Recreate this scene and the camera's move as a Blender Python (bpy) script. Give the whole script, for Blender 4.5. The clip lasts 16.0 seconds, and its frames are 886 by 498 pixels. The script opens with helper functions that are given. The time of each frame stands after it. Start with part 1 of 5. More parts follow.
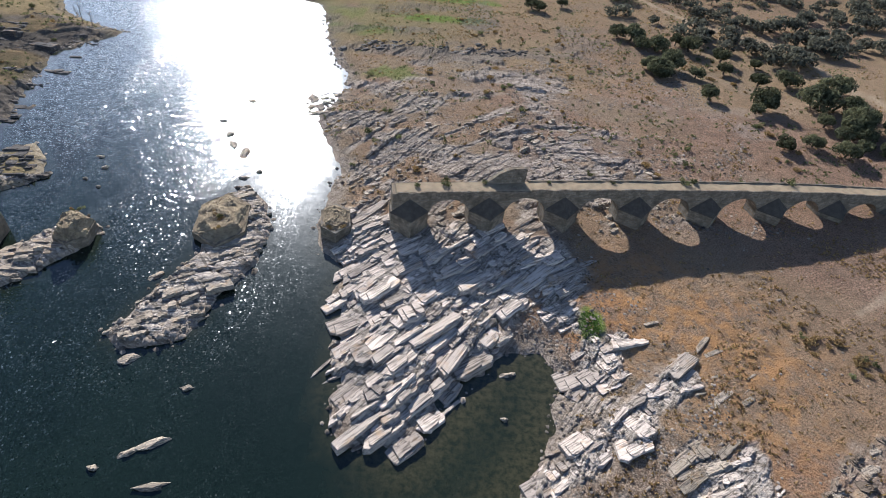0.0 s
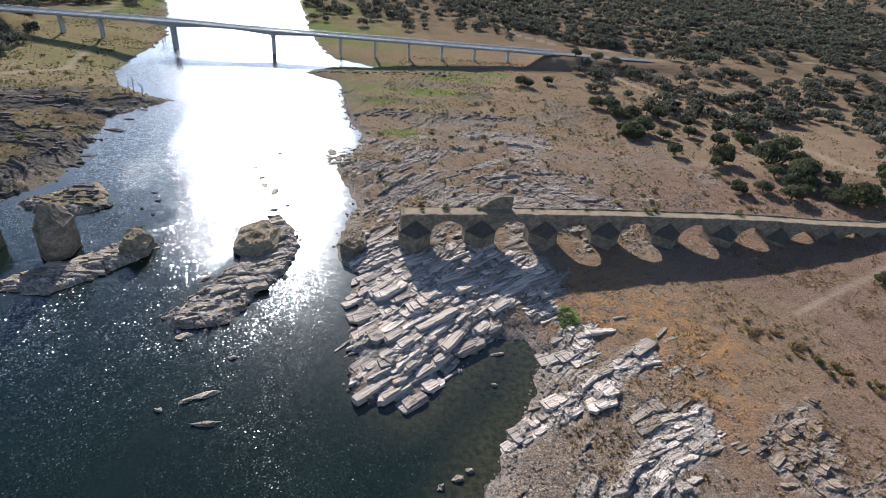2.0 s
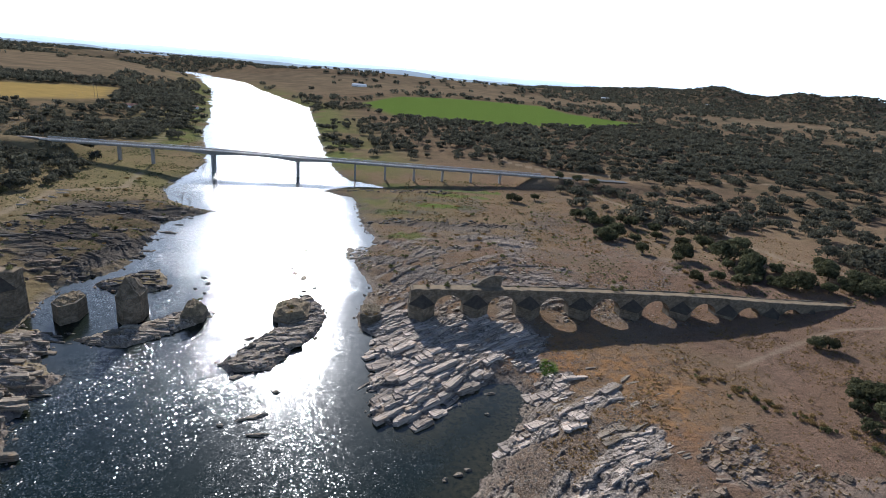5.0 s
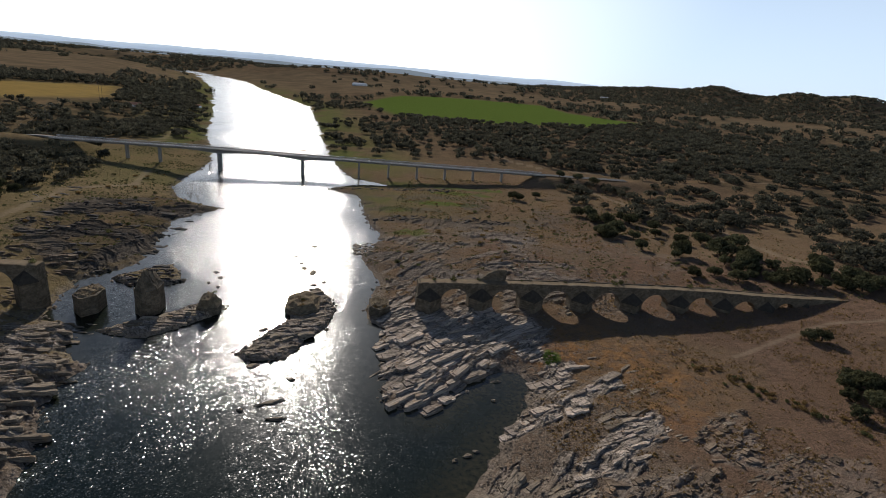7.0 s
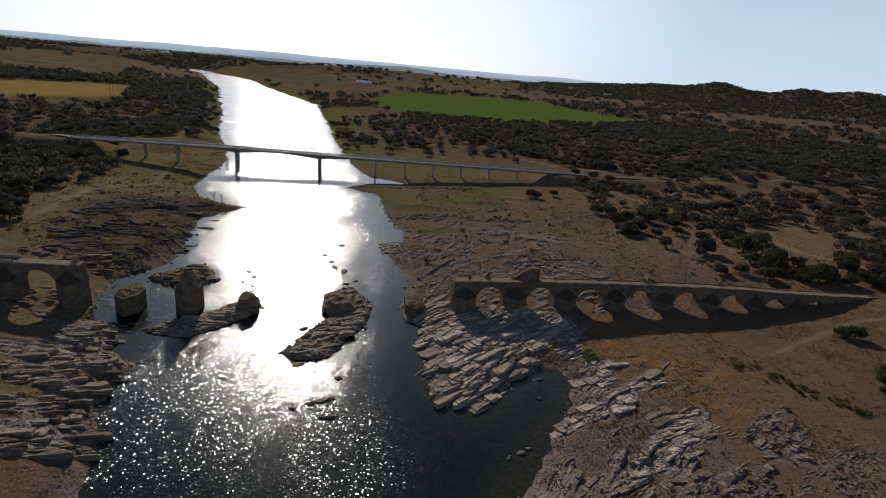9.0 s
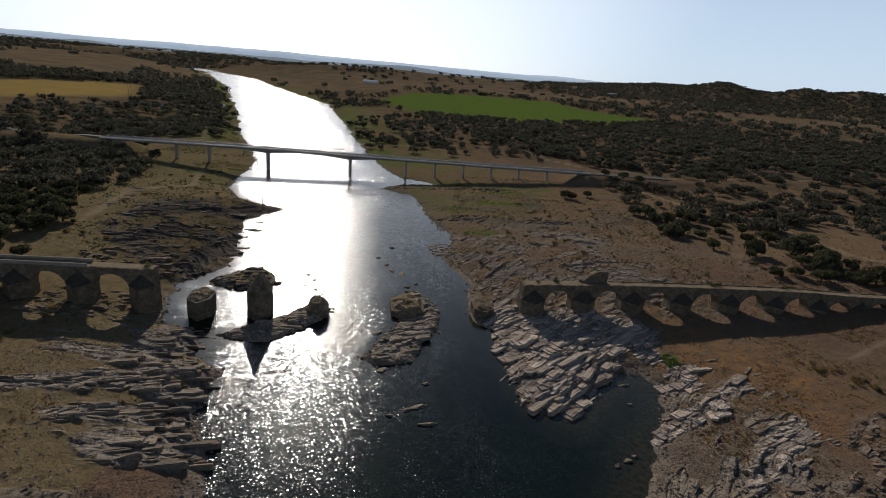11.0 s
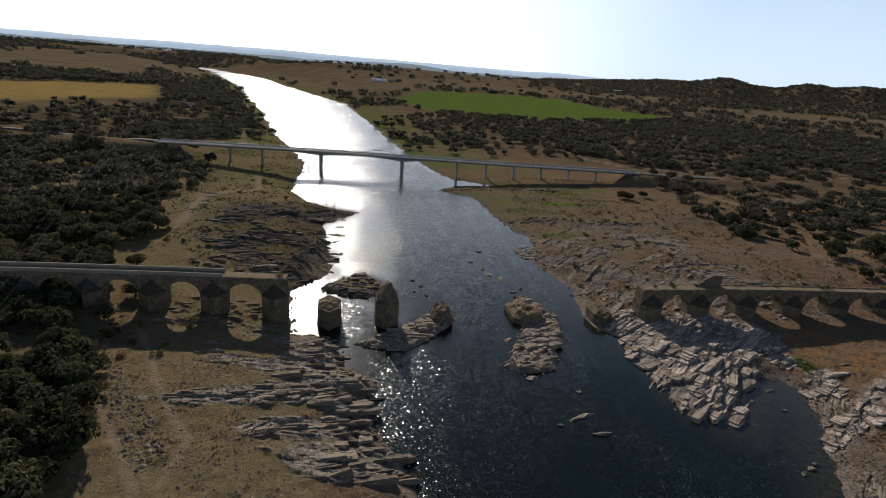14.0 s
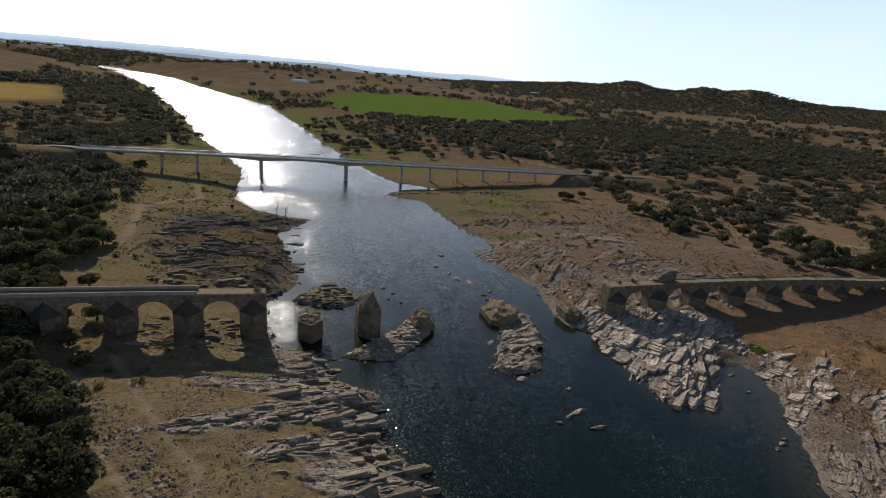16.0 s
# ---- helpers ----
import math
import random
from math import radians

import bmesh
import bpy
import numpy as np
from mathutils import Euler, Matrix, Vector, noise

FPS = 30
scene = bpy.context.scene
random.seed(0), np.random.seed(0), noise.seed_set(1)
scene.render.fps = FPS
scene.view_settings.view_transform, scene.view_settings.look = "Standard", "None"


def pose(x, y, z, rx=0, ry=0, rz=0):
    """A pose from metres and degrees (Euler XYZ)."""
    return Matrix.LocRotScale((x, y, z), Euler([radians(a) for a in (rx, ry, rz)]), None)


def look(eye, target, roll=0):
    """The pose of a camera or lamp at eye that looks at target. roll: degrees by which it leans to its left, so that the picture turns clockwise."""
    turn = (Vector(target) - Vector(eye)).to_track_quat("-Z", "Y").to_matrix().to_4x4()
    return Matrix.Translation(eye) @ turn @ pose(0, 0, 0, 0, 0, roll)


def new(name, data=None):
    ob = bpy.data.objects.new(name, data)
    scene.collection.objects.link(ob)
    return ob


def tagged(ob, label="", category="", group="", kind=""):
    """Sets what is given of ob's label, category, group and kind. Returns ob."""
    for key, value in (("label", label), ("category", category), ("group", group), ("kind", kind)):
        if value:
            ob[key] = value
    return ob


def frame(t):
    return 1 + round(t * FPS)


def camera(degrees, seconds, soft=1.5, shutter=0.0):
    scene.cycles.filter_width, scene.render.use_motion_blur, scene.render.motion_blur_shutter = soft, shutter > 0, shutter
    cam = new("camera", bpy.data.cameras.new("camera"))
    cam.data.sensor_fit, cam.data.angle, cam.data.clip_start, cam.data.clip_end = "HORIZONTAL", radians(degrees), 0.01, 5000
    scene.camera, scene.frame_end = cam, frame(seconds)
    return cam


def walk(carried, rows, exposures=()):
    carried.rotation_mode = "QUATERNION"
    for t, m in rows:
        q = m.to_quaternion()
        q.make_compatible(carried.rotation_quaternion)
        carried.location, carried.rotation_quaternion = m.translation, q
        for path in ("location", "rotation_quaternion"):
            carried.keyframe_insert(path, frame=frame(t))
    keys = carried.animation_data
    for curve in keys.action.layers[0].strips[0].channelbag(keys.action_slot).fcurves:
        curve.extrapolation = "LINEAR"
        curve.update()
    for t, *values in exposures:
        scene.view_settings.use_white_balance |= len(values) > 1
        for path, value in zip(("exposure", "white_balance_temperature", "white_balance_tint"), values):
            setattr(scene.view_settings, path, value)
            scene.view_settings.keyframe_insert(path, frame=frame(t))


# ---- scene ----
cam = camera(78.6, 16.0, soft=0.65)

PATH = [
    (0, (11.623, -125.419, 84.499), (11.649, -123.874, 83.229), 6.6),
    (0.5, (12.09, -132.357, 84.488), (12.097, -130.709, 83.354), 6.1),
    (1, (12.548, -139.577, 84.495), (12.549, -137.904, 83.398), 5.9),
    (1.5, (12.94, -147.084, 84.535), (12.944, -145.414, 83.435), 6.0),
    (2, (13.335, -154.827, 84.59), (13.328, -153.114, 83.558), 5.9),
    (2.5, (13.851, -162.78, 84.557), (13.832, -161.01, 83.626), 5.5),
    (3, (14.345, -170.528, 84.529), (14.327, -168.757, 83.6), 5.6),
    (3.5, (14.753, -177.852, 84.567), (14.736, -176.082, 83.636), 5.5),
    (4, (15.044, -184.308, 84.699), (15.026, -182.537, 83.77), 5.5),
    (4.5, (15.142, -189.466, 84.924), (15.105, -187.629, 84.136), 5.3),
    (5, (14.946, -192.943, 85.119), (14.891, -191.042, 84.501), 5.1),
    (7.5, (11.083, -200.569, 85.497), (11.032, -198.669, 84.874), 5.2),
    (8, (8.651, -201.18, 85.472), (8.595, -199.281, 84.846), 5.1),
    (8.5, (4.934, -201.381, 85.385), (4.877, -199.483, 84.758), 5.1),
    (9, (0.163, -201.426, 85.285), (0.11, -199.528, 84.655), 5.0),
    (9.2, (-2.102, -201.41, 85.248), (-2.155, -199.513, 84.615), 5.2),
    (11.5, (-32.152, -200.517, 83.652), (-32.198, -198.62, 83.02), 5.0),
    (12, (-39.36, -200.504, 83.468), (-39.406, -198.607, 82.834), 4.9),
    (12.5, (-47.013, -200.592, 83.286), (-47.056, -198.696, 82.65), 4.8),
    (13, (-54.782, -200.719, 83.141), (-54.821, -198.824, 82.503), 4.8),
    (13.5, (-62.325, -200.904, 83.111), (-62.36, -199.009, 82.47), 4.8),
    (14, (-69.215, -201.231, 83.255), (-69.246, -199.337, 82.615), 4.7),
    (14.5, (-75.186, -201.545, 83.495), (-75.214, -199.649, 82.858), 4.8),
    (15, (-80.197, -201.667, 83.709), (-80.224, -199.77, 83.074), 4.8),
    (15.5, (-84.393, -201.496, 83.849), (-84.326, -199.598, 83.221), 5.0),
    (16, (-88.236, -201.209, 83.905), (-87.985, -199.322, 83.291), 5.3),
]

# exposure falls while the sky comes into the picture
EXPOSURES = [(t, e + 0.35 - 0.14 * (t > 6), 5450 if t < 6 else 6200, 13) for t, e in ((0.0, 1.15), (1.5, 1.1), (3.5, 0.85), (4.2, 0.75), (5.2, 0.45), (7.3, -0.4), (9.0, -0.58), (11.5, -0.57), (14.0, -0.3), (16.0, -0.05))]
walk(cam, [(t, look(eye, target, roll)) for t, eye, target, roll in PATH], EXPOSURES)

# ---- sky and sun ----
SUN_EL, SUN_AZ = radians(23.5), radians(-18.5)      # azimuth from +y, negative towards -x
SUN_DIR = Vector((math.sin(SUN_AZ) * math.cos(SUN_EL), math.cos(SUN_AZ) * math.cos(SUN_EL), math.sin(SUN_EL)))
world = bpy.data.worlds.new("world")
scene.world = world
world.use_nodes = True
wn = world.node_tree
sky = wn.nodes.new("ShaderNodeTexSky")
sky.sky_type, sky.sun_disc = "NISHITA", False
sky.sun_elevation, sky.sun_rotation = SUN_EL, SUN_AZ
sky.air_density, sky.dust_density, sky.ozone_density = 0.8, 0.55, 1.4
wn.nodes["Background"].inputs["Strength"].default_value = 0.052
# summer haze over the horizon, blue away from the sun and white round it
coord = wn.nodes.new("ShaderNodeTexCoord")
parts = wn.nodes.new("ShaderNodeSeparateXYZ")
wn.links.new(coord.outputs["Generated"], parts.inputs[0])
lift = wn.nodes.new("ShaderNodeMapRange")
lift.interpolation_type = "SMOOTHSTEP"
lift.inputs["From Min"].default_value, lift.inputs["From Max"].default_value = 0.0, 0.6
lift.inputs["To Min"].default_value, lift.inputs["To Max"].default_value = 0.72, 0.0
wn.links.new(parts.outputs["Z"], lift.inputs["Value"])
near_sun = wn.nodes.new("ShaderNodeVectorMath")
near_sun.operation = "DOT_PRODUCT"
near_sun.inputs[1].default_value = SUN_DIR
wn.links.new(coord.outputs["Generated"], near_sun.inputs[0])
aureole = wn.nodes.new("ShaderNodeMapRange")
aureole.interpolation_type = "SMOOTHSTEP"
aureole.inputs["From Min"].default_value, aureole.inputs["From Max"].default_value = 0.72, 0.98
wn.links.new(near_sun.outputs["Value"], aureole.inputs["Value"])
haze = wn.nodes.new("ShaderNodeMix")
haze.data_type = "RGBA"
haze.inputs[6].default_value, haze.inputs[7].default_value = (18.0, 21.5, 24.5, 1), (32, 33, 33.5, 1)
wn.links.new(aureole.outputs[0], haze.inputs[0])
veil = wn.nodes.new("ShaderNodeMix")
veil.data_type = "RGBA"
wn.links.new(lift.outputs[0], veil.inputs[0])
clear = wn.nodes.new("ShaderNodeMix")
clear.data_type, clear.blend_type = "RGBA", "MULTIPLY"
clear.inputs[0].default_value, clear.inputs[7].default_value = 1.0, (0.82, 0.99, 1.18, 1)
wn.links.new(sky.outputs[0], clear.inputs[6])
wn.links.new(clear.outputs[2], veil.inputs[6])
wn.links.new(haze.outputs[2], veil.inputs[7])
wn.links.new(veil.outputs[2], wn.nodes["Background"].inputs["Color"])
lamp = bpy.data.lights.new("sun", "SUN")
lamp.energy, lamp.angle, lamp.color = 5.0, radians(0.53), (1.0, 0.915, 0.775)
sun = new("sun", lamp)
sun.rotation_euler = SUN_DIR.to_track_quat("Z", "Y").to_euler()


# ---- arithmetic ----
def vnoise(x, y, seed=0):
    """Smooth value noise in 0..1."""
    x, y = np.asarray(x, float), np.asarray(y, float)
    xi, yi = np.floor(x), np.floor(y)
    fx, fy = x - xi, y - yi
    fx, fy = fx * fx * (3 - 2 * fx), fy * fy * (3 - 2 * fy)

    def h(a, b):
        v = np.sin(a * 127.1 + b * 311.7 + seed * 74.7) * 43758.5453
        return v - np.floor(v)
    return (h(xi, yi) * (1 - fx) + h(xi + 1, yi) * fx) * (1 - fy) + (h(xi, yi + 1) * (1 - fx) + h(xi + 1, yi + 1) * fx) * fy


def fbm(x, y, seed=0, octaves=4):
    total, amp, norm = 0.0, 1.0, 0.0
    for k in range(octaves):
        total = total + amp * vnoise(x * 2 ** k + 17.3 * k, y * 2 ** k - 9.1 * k, seed + k)
        norm += amp
        amp *= 0.5
    return total / norm


def smooth(a, b, x):
    t = np.clip((np.asarray(x, float) - a) / (b - a), 0, 1)
    return t * t * (3 - 2 * t)


def edge_dist(poly, x, y, closed=True):
    """Distance to a polyline and whether the point is inside it."""
    p = np.array(poly, float)
    q = np.roll(p, -1, axis=0) if closed else p[1:]
    p = p if closed else p[:-1]
    best = np.full(np.shape(x), 1e18)
    inside = np.zeros(np.shape(x), bool)
    for (ax, ay), (bx, by) in zip(p, q):
        dx, dy = bx - ax, by - ay
        t = np.clip(((x - ax) * dx + (y - ay) * dy) / (dx * dx + dy * dy + 1e-9), 0, 1)
        best = np.minimum(best, (x - ax - t * dx) ** 2 + (y - ay - t * dy) ** 2)
        if closed and ay != by:
            cross = ((ay > y) != (by > y)) & (x < (bx - ax) * (y - ay) / (by - ay) + ax)
            inside ^= cross
    return np.sqrt(best), inside


def signed(poly, x, y):
    d, i = edge_dist(poly, x, y)
    return np.where(i, d, -d)


# ---- the plan of the valley ----
RIGHT_BANK = [(5, -420), (8, -220), (14, -132), (18, -111), (25, -96), (27, -87), (34, -77), (37, -65), (39, -59), (35, -53), (27, -54), (22, -59),
              (15, -69), (9, -77), (-1, -76), (-5, -68), (-6, -58), (-7, -48), (-10, -41), (-8, -33), (-15, -28), (-19, -18), (-17, 8), (-26, 26),
              (-31, 40), (-28, 60), (-29, 77), (-40, 99), (-47, 123), (-58, 160), (-81, 173), (-74, 186), (-64, 196), (-45, 202.5), (-50, 207), (-70, 215), (-80, 228), (-92, 250),
              (-121, 322), (-175, 490), (-297, 860), (-443, 1093), (-738, 1627), (-1100, 2080), (-1700, 2300)]
LEFT_BANK = [(-66, -420), (-66, -220), (-68, -125), (-72, -112), (-79, -101), (-84, -94), (-87, -83), (-86, -73), (-96, -67), (-99, -60), (-104, -52),
             (-117, -50), (-122, -38), (-127, -19), (-120, -5), (-118, 4), (-121, 20), (-129, 42), (-137, 69), (-125, 95), (-158, 111), (-175, 136),
             (-185, 190), (-195, 234), (-277, 397), (-358, 589), (-641, 1187), (-1032, 1850), (-1700, 2120)]
RIVER = RIGHT_BANK + LEFT_BANK[::-1]
ISLAND = [(-46, -15), (-41, -4), (-33, -12), (-29, -24), (-29, -34), (-33, -48), (-35, -58), (-39, -60), (-46, -62), (-50, -58), (-46, -45), (-42, -33)]
ISLET = [(-97, -54), (-89, -55), (-81, -55), (-74, -47), (-68, -37), (-67, -28), (-75, -25), (-80, -36), (-88, -45)]
BACK_ISLET = [(-117, -14), (-110, -1), (-104, 5), (-95, -4), (-92, -11), (-99, -19), (-110, -18)]
GREEN_FIELD = [(-221, 1000), (-190, 1120), (-165, 1210), (12, 1290), (192, 1300), (237, 1110), (375, 995), (346, 940), (212, 800), (59, 732), (-35, 738), (-120, 785)]
YELLOW_FIELD = [(-661, 490), (-636, 560), (-591, 740), (-497, 574), (-490, 520), (-510, 408), (-509, 290), (-720, 290)]
BROWN_FIELD = [(-1100, 940), (-1197, 1395), (-1111, 1601), (-900, 1297), (-687, 848), (-767, 736), (-1000, 760)]
SLAB_POINT = [(-9, -46), (-7, -62), (-2, -77), (9, -79), (16, -69), (24, -57), (30, -44), (38, -36), (44, -40), (48, -30), (42, -18), (2, -16), (-10, -12), (-16, -16), (-15, -26), (-9, -34)]
RIGHT_ROCKS = [(14, -130), (24, -97), (30, -82), (38, -66), (46, -54), (56, -58), (66, -76), (72, -100), (70, -130)]
LEFT_ROCKS = [(-66, -125), (-84, -94), (-86, -72), (-99, -60), (-112, -50), (-134, -56), (-134, -74), (-128, -92), (-112, -108), (-100, -128)]
LEFT_DARK = [(-124, -16), (-118, 20), (-128, 60), (-126, 96), (-160, 105), (-190, 80), (-182, 20), (-150, -12)]
RIGHT_LEDGES = [[(44, -50), (53, -47), (50, -60), (43, -64), (38, -62)], [(28, -86), (33, -77), (47, -66), (62, -54), (65, -59), (52, -71), (40, -81), (32, -86)], [(37, -33), (46, -34), (43, -48), (35, -46)]]
RIGHT_SHELVES = [[(41, -103), (50, -90), (58, -80), (71, -71), (70, -82), (55, -97), (47, -103)], [(16, -113), (23, -106), (38, -99), (49, -104), (42, -111), (28, -116)], [(55, -76), (66, -71), (66, -77), (56, -80)]]
DARK_RIBS = [[(75, -84), (84, -72), (94, -67), (94, -78), (90, -90), (80, -93)], [(49, -101), (58, -98), (76, -94), (74, -106), (50, -112)], [(86, -94), (96, -85), (118, -86), (112, -104), (90, -106)]]
LEFT_LEDGES = [[(-138, -99), (-123, -90), (-106, -83), (-86, -82), (-85, -88), (-106, -92), (-123, -98)], [(-117, -80), (-112, -67), (-100, -57), (-98, -70), (-87, -80), (-102, -83)], [(-116, -103), (-100, -96), (-83, -95), (-84, -101), (-112, -106)]]
LEFT_SHELVES = [[(-120, -61), (-110, -52), (-99, -49), (-98, -58), (-118, -65)], [(-95, -103), (-78, -102), (-74, -112), (-93, -116), (-101, -110)], [(-98, -90), (-87, -79), (-85, -90), (-92, -98)]]
BEHIND_ROCKS = [(-18, -18), (-16, 10), (-24, 30), (-10, 70), (25, 62), (62, 34), (78, 12), (76, -6), (50, -14), (20, -22)]
PATHS = ([(230, 6), (173, -4), (155, -5), (137, -16), (119, -28), (107, -36)], [(96, 262), (118, 215), (135, 177), (172, 145), (172, 95), (180, 65), (200, 50), (235, 40)],
         [(29, 442), (56, 350), (87, 320), (130, 316), (175, 312), (300, 330)], [(-122, -126), (-127, -120), (-133, -114), (-140, -106), (-152, -92), (-160, -74)],
         [(-155, -67), (-146, -78), (-137, -91), (-129, -101), (-120, -110), (-119, -124)], [(-190, 20), (-199, 56), (-209, 86), (-190, 120), (-205, 160)],
         [(-268, 240), (-262, 275), (-270, 300), (-300, 380)])
ROAD = [(-285, 178.6), (-310, 183), (-340, 193), (-372, 200), (-395, 193), (-420, 183), (-480, 160), (-560, 130)]
# line of the old bridge and of the road bridge: y = y0 + 0.2 x
OLD_Y0, NEW_Y0, SLOPE = -18.1, 235.6, 0.2
TURN = math.atan(SLOPE)


def old_deck(x):
    return np.interp(x, (-260, -186, -154, -125, 0, 25, 60, 98, 117, 138, 172, 200), (18.0, 17.2, 16.6, 15.7, 13.2, 13.6, 13.5, 12.9, 12.2, 10.9, 10.0, 9.9))


def new_deck(x):
    return np.interp(x, (-330, -270, -172, -113, -70, 0, 48, 104, 160), (17.4, 17.0, 16.2, 14.8, 13.9, 12.8, 12.2, 11.0, 10.6))


def strike(x):
    """Direction of the rock layers, turning from one bank to the other."""
    return np.radians(np.interp(x, (-140, -90, -30, 10, 35, 60, 100), (15, 20, 50, 60, 52, 40, 46)))


def land(x, y):
    """Smooth height of the ground without rocks, and the distance from the water (negative in it)."""
    wob = 2.2 * (fbm(x / 5, y / 5, 3, 3) - 0.5) * np.clip(1 + np.abs(y) / 200, 1, 9) * 1.6
    d = -signed(RIVER, x, y)
    isl = np.maximum(np.maximum(signed(ISLAND, x, y), signed(ISLET, x, y)), signed(BACK_ISLET, x, y))
    d = d + wob
    isl = isl + 0.5 * wob
    right = x > -60 - 0.42 * np.clip(y - 150, 0, 5000)
    low = smooth(60, 110, y)
    dd = np.clip(d, 0, None)
    hr = (3.1 - 1.9 * low) * (1 - np.exp(-dd / 11)) + 0.024 * np.minimum(dd, 400)
    hr = hr + 4.2 * smooth(135, 190, x) * smooth(-60, 0, y) * (1 - smooth(60, 200, y))
    hl = 4.2 * (1 - np.exp(-dd / 13)) + 0.05 * np.minimum(dd, 300)
    hl = np.where(y > 60, 2.2 * (1 - np.exp(-dd / 16)) + 0.06 * np.minimum(dd, 260), hl)
    h = np.where(right, hr, hl)
    # approaches of both bridges meet their decks
    ob = np.abs(y - OLD_Y0 - SLOPE * x)
    k = np.exp(-(ob / 16) ** 2)
    h = h + k * (np.clip(old_deck(x) - 1.0 - h, 0, None)) * np.maximum(smooth(158, 184, x), smooth(-178, -225, x))
    nb = np.abs(y - NEW_Y0 - SLOPE * x)
    k = np.exp(-(nb / 18) ** 4)
    h = h + k * np.clip(new_deck(x) - 0.35 - h, 0, None) * np.maximum(smooth(52, 78, x), smooth(-242, -285, x))
    # far relief
    r = np.hypot(x, y + 100)
    far = smooth(350, 2600, r) * smooth(10, 260, dd)
    h = h + far * (26 * fbm(x / 700, y / 700, 11, 4) + 8)
    h = h + smooth(0, 300, dd) * smooth(2300, 4300, r) * (16 + 26 * fbm(x / 900, y / 500, 31, 3)) * (1 - 0.75 * smooth(12, 0, np.degrees(np.arctan2(x, y + 200))))
    az = np.degrees(np.arctan2(x, y + 200))
    ridge = np.exp(-((r - 3100) / 420.0) ** 2) * smooth(6, 19, az)
    h = h + ridge * (38 + 34 * np.exp(-((az - 23.0) / 1.9) ** 2) + 30 * np.exp(-((az - 29.5) / 1.8) ** 2) + 36 * np.exp(-((az - 33.5) / 2.2) ** 2) + 26 * fbm(x / 260, y / 260, 8, 3))
    ridge2 = np.exp(-((r - 2300) / 260.0) ** 2) * smooth(-30, -12, az) * (1 - smooth(2, 14, az))
    h = h + ridge2 * (16 + 16 * fbm(x / 300, y / 300, 21, 3))
    h = h + smooth(8, 60, dd) * 1.3 * (fbm(x / 26, y / 26, 2, 4) - 0.5)
    pond = ((x - 13) / 11.0) ** 2 + ((y - 212 - 0.1 * x) / 3.2) ** 2
    h = h - np.exp(-pond * 1.2) * (h + 0.5)
    h = np.where(d > 0, h, np.maximum(d * 0.16, -2.5))
    h = np.where(isl > -3, np.maximum(h, np.where(isl > 0, 1.15 * (1 - np.exp(-np.clip(isl, 0, None) / 0.9)), isl * 0.5)), h)
    d = np.maximum(d, isl)
    return h, d


def soft_in(poly, x, y, edge=5.0, seed=1):
    return smooth(-edge, edge, signed(poly, x, y) + 9 * (fbm(x / 8, y / 8, seed, 3) - 0.5))


def ledges(x, y):
    """Where bare ledges break through the banks."""
    x, y = np.asarray(x, float), np.asarray(y, float)
    out = np.zeros(x.shape)
    for poly, k in [(q, 1.0) for q in RIGHT_LEDGES + RIGHT_SHELVES[:1] + LEFT_LEDGES + LEFT_SHELVES] + [(q, 0.55) for q in RIGHT_SHELVES[1:] + DARK_RIBS]:
        p = np.array(poly, float)
        m = (x > p[:, 0].min() - 5) & (x < p[:, 0].max() + 5) & (y > p[:, 1].min() - 5) & (y < p[:, 1].max() + 5)
        if m.any():
            out[m] = np.maximum(out[m], k * smooth(-1.2, 1.2, signed(poly, x[m], y[m]) + 5 * (fbm(x[m] / 4, y[m] / 4, 63, 3) - 0.5)))
    return out


def rockiness(x, y):
    ledge = ledges(x, y)
    rock = np.maximum.reduce([soft_in(SLAB_POINT, x, y, 3, 4), 0.8 * soft_in(RIGHT_ROCKS, x, y, 6, 5), 0.8 * soft_in(LEFT_ROCKS, x, y, 5, 6), ledge,
                              0.85 * soft_in(LEFT_DARK, x, y, 8, 7), 0.75 * soft_in(BEHIND_ROCKS, x, y, 8, 9),
                              smooth(-1, 1.5, signed(ISLAND, x, y)), smooth(-1, 1.5, signed(ISLET, x, y)), smooth(-1, 1.5, signed(BACK_ISLET, x, y))])
    a = strike(x)
    u, w = x * np.cos(a) + y * np.sin(a), -x * np.sin(a) + y * np.cos(a)
    thr = np.where(x < -62, 0.60, 0.60)
    band = smooth(thr, thr + 0.09, fbm(u / 22, w / 5.0, 44, 3))
    solid = np.maximum.reduce([ledge, soft_in(SLAB_POINT, x, y, 3, 4), soft_in(LEFT_DARK, x, y, 5, 7) * smooth(0.34, 0.5, fbm(x / 14, y / 14, 46, 3)), soft_in(BEHIND_ROCKS, x, y, 4, 9) * smooth(45, 12, y - 0.2 * x) * smooth(0.45, 0.55, fbm(x / 7, y / 7, 47, 4)), smooth(-1, 1.5, signed(ISLAND, x, y)), smooth(-1, 1.5, signed(ISLET, x, y))])
    rock = rock * np.maximum(band, solid)
    patch = smooth(0.52, 0.66, fbm(x / 22, y / 13, 40, 4)) * smooth(150, 20, np.hypot(x - 20, (y - 60) * 0.6)) * 0.7 * smooth(-12, 2, y - 0.2 * x)
    return np.maximum(rock, patch)


